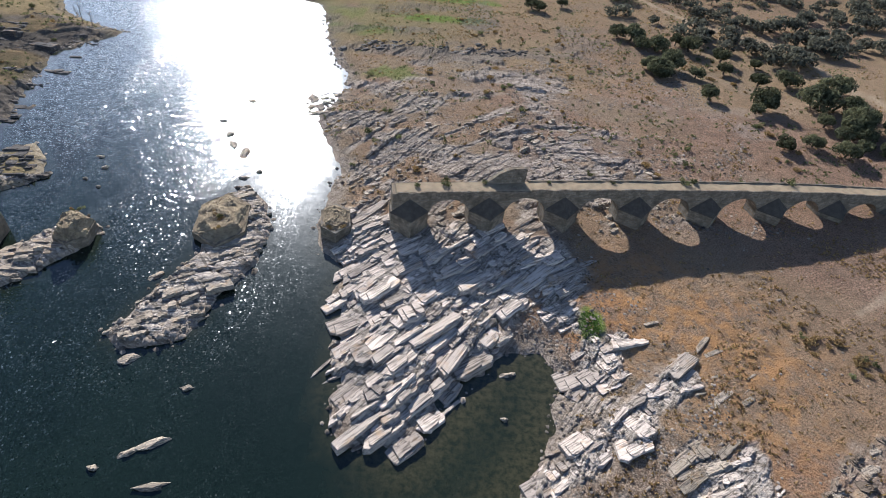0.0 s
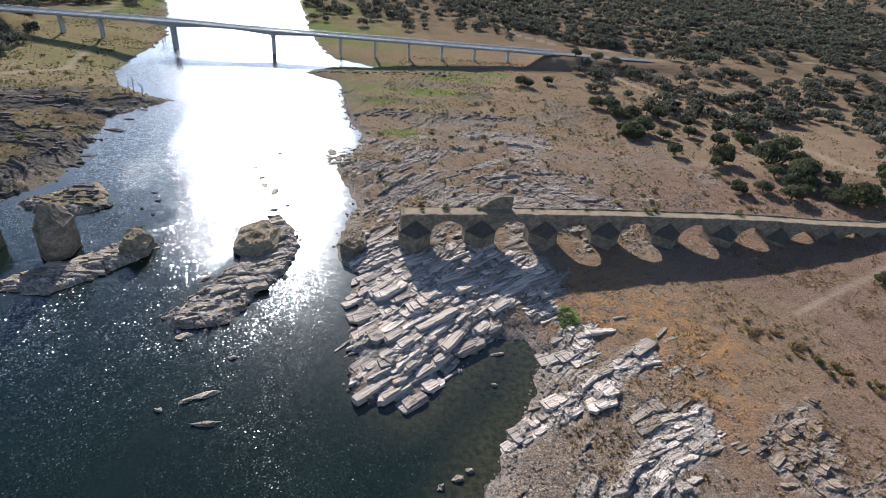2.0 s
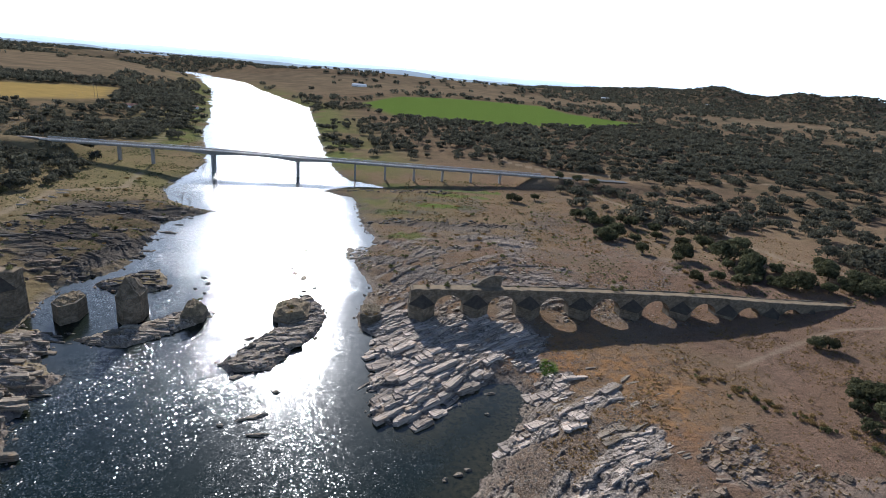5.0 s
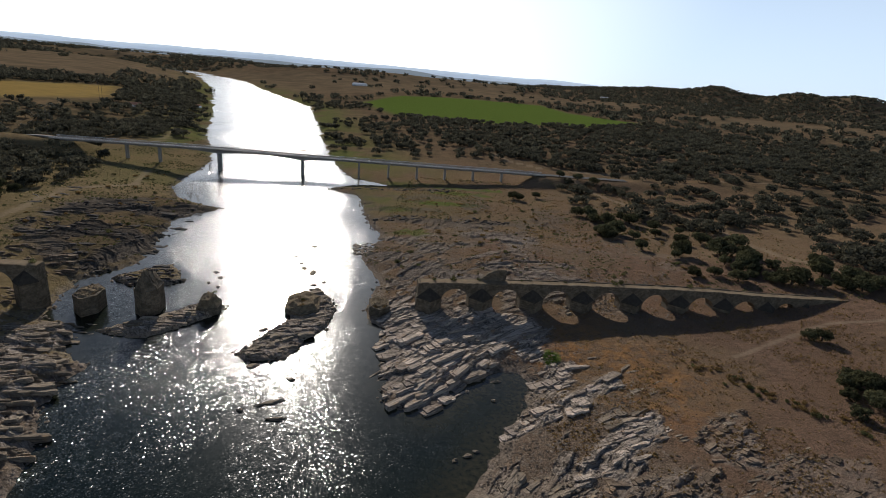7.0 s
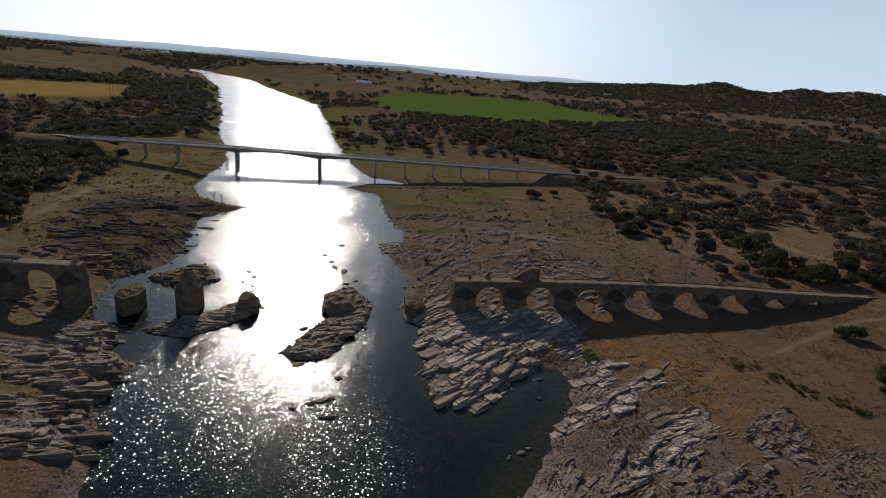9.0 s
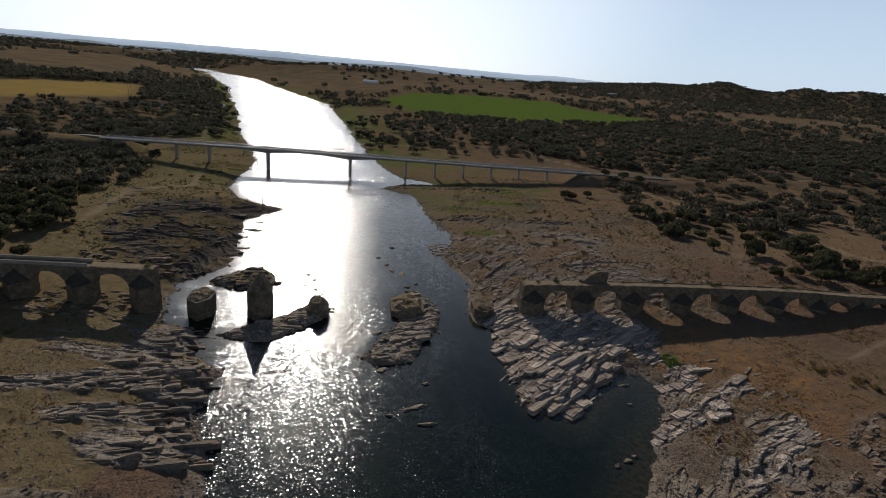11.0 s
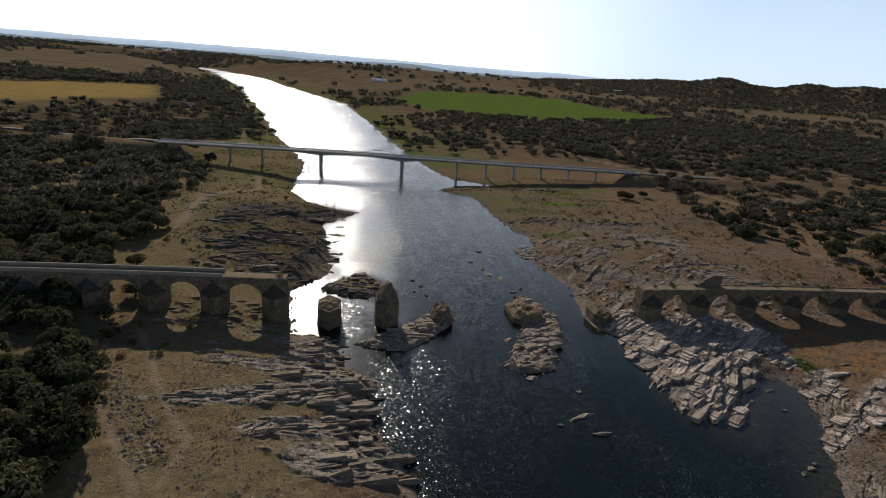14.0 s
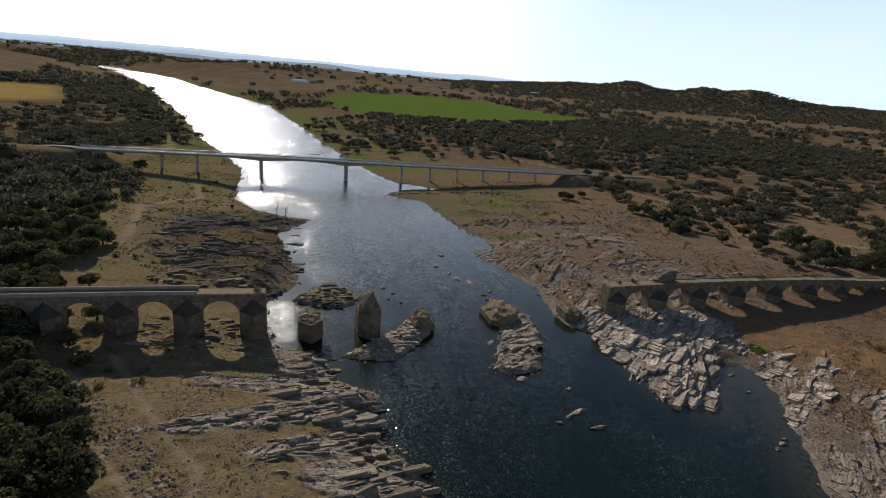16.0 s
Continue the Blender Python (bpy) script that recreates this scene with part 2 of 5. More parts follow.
def strata(x, y):
    """Relief of tilted layers broken into blocks."""
    a = strike(x)
    a = a + 0.16 * (fbm(x / 17, y / 17, 55, 2) - 0.5)
    wx, wy = x + 1.6 * (fbm(x / 4, y / 4, 56, 3) - 0.5), y + 1.6 * (fbm(x / 4, y / 4, 57, 3) - 0.5)
    u, w = wx * np.cos(a) + wy * np.sin(a), -wx * np.sin(a) + wy * np.cos(a)
    out = 0.0
    for size, amp, seed in ((6.0, 1.25, 1), (2.9, 0.6, 2), (1.1, 0.16, 3)):
        ww = w / size + 1.4 * (fbm(u / 26, w / 17, seed, 2) - 0.5)
        row = np.floor(ww)
        saw = ww - row
        uu = u / (size * 2.2) + 7.3 * np.sin(row * 12.9898)
        col = np.floor(uu)
        tone = np.sin(row * 78.233 + col * 37.719) * 43758.5453
        tone = tone - np.floor(tone)
        cut = smooth(0, 0.06, uu - col) * smooth(1, 0.95, uu - col)
        out = out + amp * (0.05 + 0.95 * tone) * smooth(0, 0.10, saw) * (1.0 - 0.5 * saw) * (0.35 + 0.65 * cut)
    return out


def ground_height(x, y):
    h, d = land(x, y)
    rk = rockiness(x, y) * smooth(-3.5, 1.0, d)
    block = strata(x, y)
    up = smooth(0.15, 0.6, rk) * (block * (0.45 + 0.75 * fbm(x / 9, y / 9, 77, 2)) - 0.45 + 0.55 * (fbm(x / 1.5, y / 1.5, 78, 2) - 0.5))
    up = up + (1 - rk) * smooth(0, 4, d) * 0.6 * (fbm(x / 3.2, y / 3.2, 14, 4) - 0.5)
    return h + up, d, rk


# ---- materials ----
def node_mat(name, rough=0.9):
    m = bpy.data.materials.new(name)
    m.use_nodes = True
    nt = m.node_tree
    b = nt.nodes["Principled BSDF"]
    b.inputs["Roughness"].default_value = rough
    b.inputs["Specular IOR Level"].default_value = 0.25
    return m, nt, b


def noise_fac(nt, scale, detail=4.0, rough=0.55, lo=0.35, hi=0.65, vec=None, stretch=None):
    n = nt.nodes.new("ShaderNodeTexNoise")
    n.inputs["Scale"].default_value, n.inputs["Detail"].default_value, n.inputs["Roughness"].default_value = scale, detail, rough
    if vec is None:
        g = nt.nodes.new("ShaderNodeNewGeometry")
        vec = g.outputs["Position"]
    if stretch:
        mp = nt.nodes.new("ShaderNodeMapping")
        mp.inputs["Scale"].default_value, mp.inputs["Rotation"].default_value = stretch[0], stretch[1]
        nt.links.new(vec, mp.inputs["Vector"])
        vec = mp.outputs[0]
    nt.links.new(vec, n.inputs["Vector"])
    r = nt.nodes.new("ShaderNodeMapRange")
    r.inputs["From Min"].default_value, r.inputs["From Max"].default_value = lo, hi
    nt.links.new(n.outputs["Fac"], r.inputs["Value"])
    return r.outputs[0]


def mix_col(nt, fac, a, b):
    n = nt.nodes.new("ShaderNodeMix")
    n.data_type = "RGBA"
    for sock, v in ((n.inputs[0], fac), (n.inputs[6], a), (n.inputs[7], b)):
        if isinstance(v, bpy.types.NodeSocket):
            nt.links.new(v, sock)
        elif isinstance(v, (tuple, list)):
            sock.default_value = (*v, 1.0)
        else:
            sock.default_value = v
    return n.outputs[2]


def maths(nt, op, a, b):
    n = nt.nodes.new("ShaderNodeMath")
    n.operation = op
    for sock, v in zip(n.inputs, (a, b)):
        if isinstance(v, bpy.types.NodeSocket):
            nt.links.new(v, sock)
        else:
            sock.default_value = v
    return n.outputs[0]


def bumped(nt, b, height, strength, dist):
    n = nt.nodes.new("ShaderNodeBump")
    n.inputs["Strength"].default_value, n.inputs["Distance"].default_value = strength, dist
    nt.links.new(height, n.inputs["Height"])
    nt.links.new(n.outputs[0], b.inputs["Normal"])


def two_tone(name, a, b_col, scale=1.0, rough=0.9, fine=6.0, bump=0.4, dist=0.05, c=None, vary=0.0):
    """Plain surface: two colours at a coarse scale, a third at a fine one, and grain."""
    m, nt, b = node_mat(name, rough)
    col = mix_col(nt, noise_fac(nt, scale), a, b_col)
    if c:
        col = mix_col(nt, noise_fac(nt, fine, lo=0.5, hi=0.68), col, c)
    if vary:
        info = nt.nodes.new("ShaderNodeObjectInfo")
        hsv = nt.nodes.new("ShaderNodeHueSaturation")
        rg = nt.nodes.new("ShaderNodeMapRange")
        rg.inputs["To Min"].default_value, rg.inputs["To Max"].default_value = 1 - vary, 1 + vary
        nt.links.new(info.outputs["Random"], rg.inputs["Value"])
        nt.links.new(rg.outputs[0], hsv.inputs["Value"])
        nt.links.new(col, hsv.inputs["Color"])
        col = hsv.outputs[0]
    nt.links.new(col, b.inputs["Base Color"])
    bumped(nt, b, noise_fac(nt, fine, 6, 0.65, 0.2, 0.8), bump, dist)
    return m


def island_vary(m, lo, hi):
    """Value differs from piece to piece inside one joined mesh."""
    nt = m.node_tree
    b = nt.nodes["Principled BSDF"]
    src = b.inputs["Base Color"].links[0].from_socket
    g = nt.nodes.new("ShaderNodeNewGeometry")
    rg = nt.nodes.new("ShaderNodeMapRange")
    rg.inputs["To Min"].default_value, rg.inputs["To Max"].default_value = lo, hi
    nt.links.new(g.outputs["Random Per Island"], rg.inputs["Value"])
    hsv = nt.nodes.new("ShaderNodeHueSaturation")
    nt.links.new(rg.outputs[0], hsv.inputs["Value"])
    nt.links.new(src, hsv.inputs["Color"])
    nt.links.new(hsv.outputs[0], b.inputs["Base Color"])
    return m


def ground_mat():
    m, nt, b = node_mat("ground_cover", 0.95)
    b.inputs["Specular IOR Level"].default_value = 0.0

    def chan(name):
        at = nt.nodes.new("ShaderNodeAttribute")
        at.attribute_name = name
        sp = nt.nodes.new("ShaderNodeSeparateColor")
        nt.links.new(at.outputs["Color"], sp.inputs[0])
        return sp.outputs
    c1, c2, c3 = chan("cover_a"), chan("cover_b"), chan("cover_c")
    fine = noise_fac(nt, 2.2, 6, 0.7, 0.35, 0.7)
    mid = noise_fac(nt, 0.16, 5, 0.6, 0.38, 0.64)
    wide = noise_fac(nt, 0.03, 4, 0.6, 0.4, 0.62)
    soil = mix_col(nt, mid, (0.288, 0.182, 0.122), (0.20, 0.128, 0.088))
    soil = mix_col(nt, wide, soil, (0.25, 0.158, 0.102))
    soil = mix_col(nt, maths(nt, "MULTIPLY", fine, 0.75), soil, (0.055, 0.04, 0.026))
    soil = mix_col(nt, maths(nt, "MULTIPLY", noise_fac(nt, 0.55, 6, 0.75, 0.52, 0.66), 0.7), soil, (0.085, 0.062, 0.04))
    soil = mix_col(nt, maths(nt, "MULTIPLY", noise_fac(nt, 0.9, 5, 0.8, 0.60, 0.70), 0.6), soil, (0.27, 0.20, 0.13))
    soil = mix_col(nt, maths(nt, "MULTIPLY", noise_fac(nt, 3.0, 3, 0.7, 0.54, 0.60), 0.75), soil, (0.05, 0.037, 0.024))
    soil = mix_col(nt, maths(nt, "MULTIPLY", noise_fac(nt, 2.3, 4, 0.75, 0.62, 0.66), 0.8), soil, (0.33, 0.27, 0.20))
    # rust coloured earth
    col = mix_col(nt, maths(nt, "MULTIPLY", c3[0], noise_fac(nt, 0.35, 4, 0.6, 0.42, 0.6)), soil, (0.27, 0.14, 0.06))
    gravel = mix_col(nt, noise_fac(nt, 3.2, 4, 0.8, 0.41, 0.53), (0.295, 0.225, 0.16), (0.092, 0.069, 0.049))
    col = mix_col(nt, c1[2], col, gravel)
    dry = mix_col(nt, noise_fac(nt, 0.6, 5, 0.7), (0.235, 0.176, 0.092), (0.15, 0.118, 0.062))
    col = mix_col(nt, c2[1], col, dry)
    grass = mix_col(nt, noise_fac(nt, 0.5, 5, 0.7), (0.084, 0.125, 0.024), (0.112, 0.15, 0.034))
    col = mix_col(nt, c1[1], col, grass)
    yellow = mix_col(nt, noise_fac(nt, 0.05, 4), (0.31, 0.21, 0.07), (0.26, 0.18, 0.062))
    col = mix_col(nt, c2[2], col, yellow)
    brown = mix_col(nt, noise_fac(nt, 0.02, 4), (0.175, 0.126, 0.076), (0.118, 0.09, 0.056))
    col = mix_col(nt, c3[1], col, brown)
    scrub = mix_col(nt, noise_fac(nt, 0.03, 6, 0.75, 0.4, 0.6), (0.058, 0.05, 0.03), (0.165, 0.112, 0.066))
    col = mix_col(nt, c3[2], col, scrub)
    path = mix_col(nt, fine, (0.33, 0.255, 0.175), (0.26, 0.20, 0.135))
    col = mix_col(nt, maths(nt, "MULTIPLY", c2[0], 0.5), col, path)
    rock = mix_col(nt, noise_fac(nt, 0.5, 6, 0.65, 0.35, 0.65), (0.47, 0.395, 0.32), (0.30, 0.25, 0.20))
    rock = mix_col(nt, noise_fac(nt, 1.4, 6, 0.75, 0.5, 0.72), rock, (0.075, 0.064, 0.052))
    bed = nt.nodes.new("ShaderNodeAttribute")
    bed.attribute_name = "bedding"
    lines = noise_fac(nt, 1.0, 6, 0.75, 0.50, 0.57, bed.outputs["Vector"], ((0.12, 2.6, 0.3), (0, 0, 0)))
    rock = mix_col(nt, maths(nt, "MULTIPLY", lines, 0.75), rock, (0.085, 0.072, 0.056))
    cracks = noise_fac(nt, 1.0, 4, 0.7, 0.55, 0.60, bed.outputs["Vector"], ((0.9, 0.22, 0.3), (0, 0, 0.15)))
    rock = mix_col(nt, maths(nt, "MULTIPLY", cracks, 0.7), rock, (0.07, 0.06, 0.047))
    at = nt.nodes.new("ShaderNodeAttribute")
    at.attribute_name = "dark_rock"
    rock = mix_col(nt, at.outputs["Fac"], rock, (0.075, 0.066, 0.056))
    col = mix_col(nt, c1[0], col, rock)
    nt.links.new(col, b.inputs["Base Color"])
    hgt = maths(nt, "ADD", noise_fac(nt, 1.3, 8, 0.7, 0.2, 0.8), maths(nt, "MULTIPLY", noise_fac(nt, 6.0, 4, 0.7, 0.2, 0.8), 0.35))
    bumped(nt, b, hgt, 1.0, 0.45)
    return m


def water_mat():
    m, nt, b = node_mat("river_water", 0.16)
    b.inputs["IOR"].default_value = 1.333
    b.inputs["Specular IOR Level"].default_value = 0.5
    col = mix_col(nt, noise_fac(nt, 0.03, 3), (0.0045, 0.0085, 0.0055), (0.006, 0.011, 0.007))
    shoal = nt.nodes.new("ShaderNodeAttribute")
    shoal.attribute_name = "shallow"
    bed = mix_col(nt, noise_fac(nt, 0.8, 5, 0.7, 0.4, 0.62), (0.036, 0.032, 0.016), (0.013, 0.015, 0.008))
    col = mix_col(nt, shoal.outputs["Fac"], col, bed)
    nt.links.new(col, b.inputs["Base Color"])
    op = nt.nodes.new("ShaderNodeAttribute")
    op.attribute_name = "open_water"
    calm = maths(nt, "MULTIPLY", op.outputs["Fac"], noise_fac(nt, 0.035, 6, 0.66, 0.30, 0.54, stretch=((1.0, 0.5, 1), (0, 0, 0.35))))
    geo = nt.nodes.new("ShaderNodeNewGeometry")

    def slopes(scale, detail, low, high):
        """Surface slopes from coloured noise, weaker where the water is calm."""
        n = nt.nodes.new("ShaderNodeTexNoise")
        n.inputs["Scale"].default_value, n.inputs["Detail"].default_value = scale, detail
        nt.links.new(geo.outputs["Position"], n.inputs["Vector"])
        c = nt.nodes.new("ShaderNodeVectorMath")
        c.operation = "SUBTRACT"
        c.inputs[1].default_value = (0.5, 0.5, 0.5)
        nt.links.new(n.outputs["Color"], c.inputs[0])
        s = nt.nodes.new("ShaderNodeVectorMath")
        s.operation = "SCALE"
        nt.links.new(c.outputs[0], s.inputs[0])
        nt.links.new(maths(nt, "ADD", maths(nt, "MULTIPLY", calm, high - low), low), s.inputs["Scale"])
        return s.outputs[0]

    def vadd(p, q):
        n = nt.nodes.new("ShaderNodeVectorMath")
        n.operation = "ADD"
        for sock, v in zip(n.inputs, (p, q)):
            if isinstance(v, bpy.types.NodeSocket):
                nt.links.new(v, sock)
            else:
                sock.default_value = v
        return n.outputs[0]

    def facets(scale, low, high):
        """Small flat wavelets: each has a tilt of its own, most of them slight, a few steep."""
        v = nt.nodes.new("ShaderNodeTexVoronoi")
        v.inputs["Scale"].default_value = scale
        nt.links.new(geo.outputs["Position"], v.inputs["Vector"])
        c = nt.nodes.new("ShaderNodeVectorMath")
        c.operation = "SUBTRACT"
        c.inputs[1].default_value = (0.5, 0.5, 0.5)
        nt.links.new(v.outputs["Color"], c.inputs[0])
        sp = nt.nodes.new("ShaderNodeSeparateColor")
        nt.links.new(v.outputs["Color"], sp.inputs[0])
        amount = maths(nt, "MULTIPLY", maths(nt, "POWER", sp.outputs[2], 1.2), maths(nt, "ADD", maths(nt, "MULTIPLY", calm, high - low), low))
        s = nt.nodes.new("ShaderNodeVectorMath")
        s.operation = "SCALE"
        nt.links.new(c.outputs[0], s.inputs[0])
        nt.links.new(amount, s.inputs["Scale"])
        return s.outputs[0]
    tilt = vadd(facets(4.0, 0.03, 0.6), slopes(0.5, 1.0, 0.02, 0.16))
    flat = nt.nodes.new("ShaderNodeVectorMath")
    flat.operation = "MULTIPLY"
    flat.inputs[1].default_value = (1, 1, 0)
    nt.links.new(tilt, flat.inputs[0])
    unit = nt.nodes.new("ShaderNodeVectorMath")
    unit.operation = "NORMALIZE"
    nt.links.new(vadd(flat.outputs[0], (0, 0, 1)), unit.inputs[0])
    nt.links.new(unit.outputs[0], b.inputs["Normal"])
    return m


def masonry_mat(name, light, dark, stain):
    m, nt, b = node_mat(name, 0.92)
    tc = nt.nodes.new("ShaderNodeTexCoord")
    mp = nt.nodes.new("ShaderNodeMapping")
    mp.inputs["Rotation"].default_value = (radians(90), 0, 0)
    nt.links.new(tc.outputs["Object"], mp.inputs["Vector"])
    br = nt.nodes.new("ShaderNodeTexBrick")
    br.inputs["Scale"].default_value = 1.0
    br.inputs["Brick Width"].default_value, br.inputs["Row Height"].default_value, br.inputs["Mortar Size"].default_value = 1.0, 0.45, 0.03
    br.inputs["Color1"].default_value, br.inputs["Color2"].default_value = (*light, 1), (*dark, 1)
    br.inputs["Mortar"].default_value = (0.16, 0.14, 0.115, 1)
    nt.links.new(mp.outputs[0], br.inputs["Vector"])
    col = mix_col(nt, noise_fac(nt, 0.5, 6, 0.65, 0.42, 0.66), br.outputs["Color"], stain)
    col = mix_col(nt, noise_fac(nt, 2.5, 6, 0.7, 0.5, 0.75), col, tuple(c * 0.5 for c in dark))
    nt.links.new(col, b.inputs["Base Color"])
    hgt = maths(nt, "SUBTRACT", noise_fac(nt, 3.0, 6, 0.7, 0.2, 0.8), br.outputs["Fac"])
    bumped(nt, b, hgt, 0.6, 0.12)
    return m


GROUND = ground_mat()
WATER = water_mat()
STONE = masonry_mat("old_masonry", (0.215, 0.165, 0.11), (0.13, 0.102, 0.07), (0.08, 0.064, 0.044))
CAP_STONE = two_tone("weathered_cap", (0.075, 0.062, 0.048), (0.05, 0.042, 0.034), 0.8, 0.95, 5, 0.6, 0.1, (0.05, 0.045, 0.035))
RUBBLE = two_tone("rubble_core", (0.25, 0.19, 0.115), (0.15, 0.115, 0.075), 0.7, 0.95, 3, 0.9, 0.3, (0.13, 0.10, 0.065))
DECK_EARTH = two_tone("old_roadway", (0.24, 0.175, 0.11), (0.16, 0.12, 0.078), 0.5, 0.95, 4, 0.4, 0.06, (0.22, 0.19, 0.12))
PLASTER = two_tone("parapet_render", (0.25, 0.22, 0.175), (0.19, 0.168, 0.132), 0.4, 0.9, 4, 0.3, 0.04, (0.24, 0.22, 0.19))


def slate_mat(name, light, mid, dark, vary):
    """Layered slate: streaks along the bedding, cracks across it, lichen spots."""
    m, nt, b = node_mat(name, 0.88)
    tc = nt.nodes.new("ShaderNodeTexCoord")
    col = mix_col(nt, noise_fac(nt, 2.2, 6, 0.7, 0.36, 0.64, tc.outputs["Object"], ((0.6, 4.0, 6.0), (0, 0, 0))), light, mid)
    col = mix_col(nt, noise_fac(nt, 0.6, 5, 0.7, 0.45, 0.7), col, mid)
    col = mix_col(nt, noise_fac(nt, 3.2, 6, 0.75, 0.50, 0.58, tc.outputs["Object"], ((0.3, 3.4, 2.0), (0, 0, 0.08))), col, dark)
    col = mix_col(nt, maths(nt, "MULTIPLY", noise_fac(nt, 0.35, 3, 0.6, 0.58, 0.68), 0.5), col, (0.34, 0.22, 0.12))
    info = nt.nodes.new("ShaderNodeObjectInfo")
    hsv = nt.nodes.new("ShaderNodeHueSaturation")
    rg = nt.nodes.new("ShaderNodeMapRange")
    rg.inputs["To Min"].default_value, rg.inputs["To Max"].default_value = 1 - vary, 1 + vary * 0.6
    nt.links.new(info.outputs["Random"], rg.inputs["Value"])
    nt.links.new(rg.outputs[0], hsv.inputs["Value"])
    nt.links.new(col, hsv.inputs["Color"])
    nt.links.new(hsv.outputs[0], b.inputs["Base Color"])
    hgt = maths(nt, "ADD", noise_fac(nt, 3.0, 6, 0.7, 0.2, 0.8, tc.outputs["Object"], ((0.5, 4.0, 5.0), (0, 0, 0))), noise_fac(nt, 1.6, 6, 0.7, 0.2, 0.8))
    bumped(nt, b, hgt, 0.9, 0.16)
    return m


SLAB = slate_mat("pale_slate", (0.53, 0.435, 0.35), (0.41, 0.335, 0.265), (0.11, 0.092, 0.075), 0.42)
SLAB_L = slate_mat("grey_slate", (0.37, 0.30, 0.22), (0.25, 0.20, 0.145), (0.085, 0.073, 0.06), 0.32)
SLAB_B = slate_mat("brown_slate", (0.25, 0.19, 0.135), (0.165, 0.125, 0.09), (0.06, 0.047, 0.035), 0.4)
SLAB_D = slate_mat("dark_slate", (0.12, 0.105, 0.09), (0.075, 0.066, 0.057), (0.035, 0.03, 0.026), 0.3)
PEBBLE = island_vary(two_tone("loose_stone", (0.265, 0.215, 0.165), (0.14, 0.112, 0.084), 0.4, 0.9, 4, 0.4, 0.05), 0.35, 1.25)
CONCRETE = two_tone("concrete", (0.27, 0.25, 0.22), (0.22, 0.205, 0.18), 0.2, 0.85, 2.0, 0.2, 0.03, (0.25, 0.24, 0.225))
ASPHALT = two_tone("asphalt", (0.115, 0.112, 0.107), (0.09, 0.088, 0.085), 0.3, 0.9, 8, 0.2, 0.02)
STEEL = two_tone("galvanised_steel", (0.42, 0.43, 0.44), (0.34, 0.35, 0.36), 2, 0.45, 12, 0.05, 0.01)
BARK = two_tone("oak_bark", (0.085, 0.066, 0.05), (0.05, 0.04, 0.032), 2, 0.95, 9, 0.8, 0.05)
LEAF = island_vary(two_tone("oak_leaves", (0.088, 0.086, 0.044), (0.056, 0.057, 0.032), 0.25, 0.75, 3, 0.0, 0.01, vary=0.25), 0.55, 1.45)
# greyer and paler than LEAF: distance haze put into the leaf colour
LEAF_FAR = island_vary(two_tone("hazed_wood_leaves", (0.092, 0.087, 0.06), (0.064, 0.061, 0.044), 0.05, 0.8, 1, 0.0, 0.01), 0.5, 1.5)
SHRUB = island_vary(two_tone("shrub_leaves", (0.12, 0.12, 0.05), (0.085, 0.085, 0.038), 0.3, 0.8, 3, 0.0, 0.01, vary=0.3), 0.6, 1.4)
DRY = island_vary(two_tone("dry_stalks", (0.24, 0.16, 0.065), (0.17, 0.11, 0.05), 0.4, 0.9, 4, 0.0, 0.01), 0.6, 1.4)
FRESH = island_vary(two_tone("fresh_grass", (0.055, 0.105, 0.018), (0.085, 0.13, 0.03), 0.6, 0.7, 4, 0.0, 0.01), 0.7, 1.3)
for plain in (ASPHALT, CONCRETE, PLASTER, STONE, CAP_STONE, DECK_EARTH, RUBBLE, SLAB, SLAB_L, SLAB_B, SLAB_D, PEBBLE, BARK):
    plain.node_tree.nodes["Principled BSDF"].inputs["Specular IOR Level"].default_value = 0.03
for leafy in (LEAF, LEAF_FAR, SHRUB, DRY, FRESH):
    leafy.node_tree.nodes["Principled BSDF"].inputs["Specular IOR Level"].default_value = 0.0
    leafy.node_tree.nodes["Principled BSDF"].inputs["Roughness"].default_value = 1.0
    lnt = leafy.node_tree
    glow_through, blend = lnt.nodes.new("ShaderNodeBsdfTranslucent"), lnt.nodes.new("ShaderNodeMixShader")
    blend.inputs[0].default_value = 0.4
    lnt.links.new(lnt.nodes["Principled BSDF"].inputs["Base Color"].links[0].from_socket, glow_through.inputs["Color"])
    lnt.links.new(lnt.nodes["Principled BSDF"].outputs[0], blend.inputs[1])
    lnt.links.new(glow_through.outputs[0], blend.inputs[2])
    lnt.links.new(blend.outputs[0], lnt.nodes["Material Output"].inputs["Surface"])
WHITEWASH = two_tone("whitewash", (0.78, 0.76, 0.72), (0.68, 0.66, 0.62), 0.5, 0.85, 3, 0.1, 0.01)
ROOF_TILE = two_tone("clay_roof", (0.36, 0.17, 0.10), (0.27, 0.13, 0.08), 0.6, 0.9, 5, 0.4, 0.05)
SHEET = two_tone("pale_sheet_roof", (0.62, 0.62, 0.6), (0.54, 0.54, 0.52), 0.2, 0.5, 3, 0.1, 0.01)
WIRE = two_tone("cable", (0.09, 0.085, 0.08), (0.07, 0.066, 0.06), 2, 0.8, 9, 0.0, 0.01)
WOOD_POLE = two_tone("pole_wood", (0.12, 0.10, 0.08), (0.09, 0.075, 0.06), 1, 0.9, 6, 0.2, 0.01)




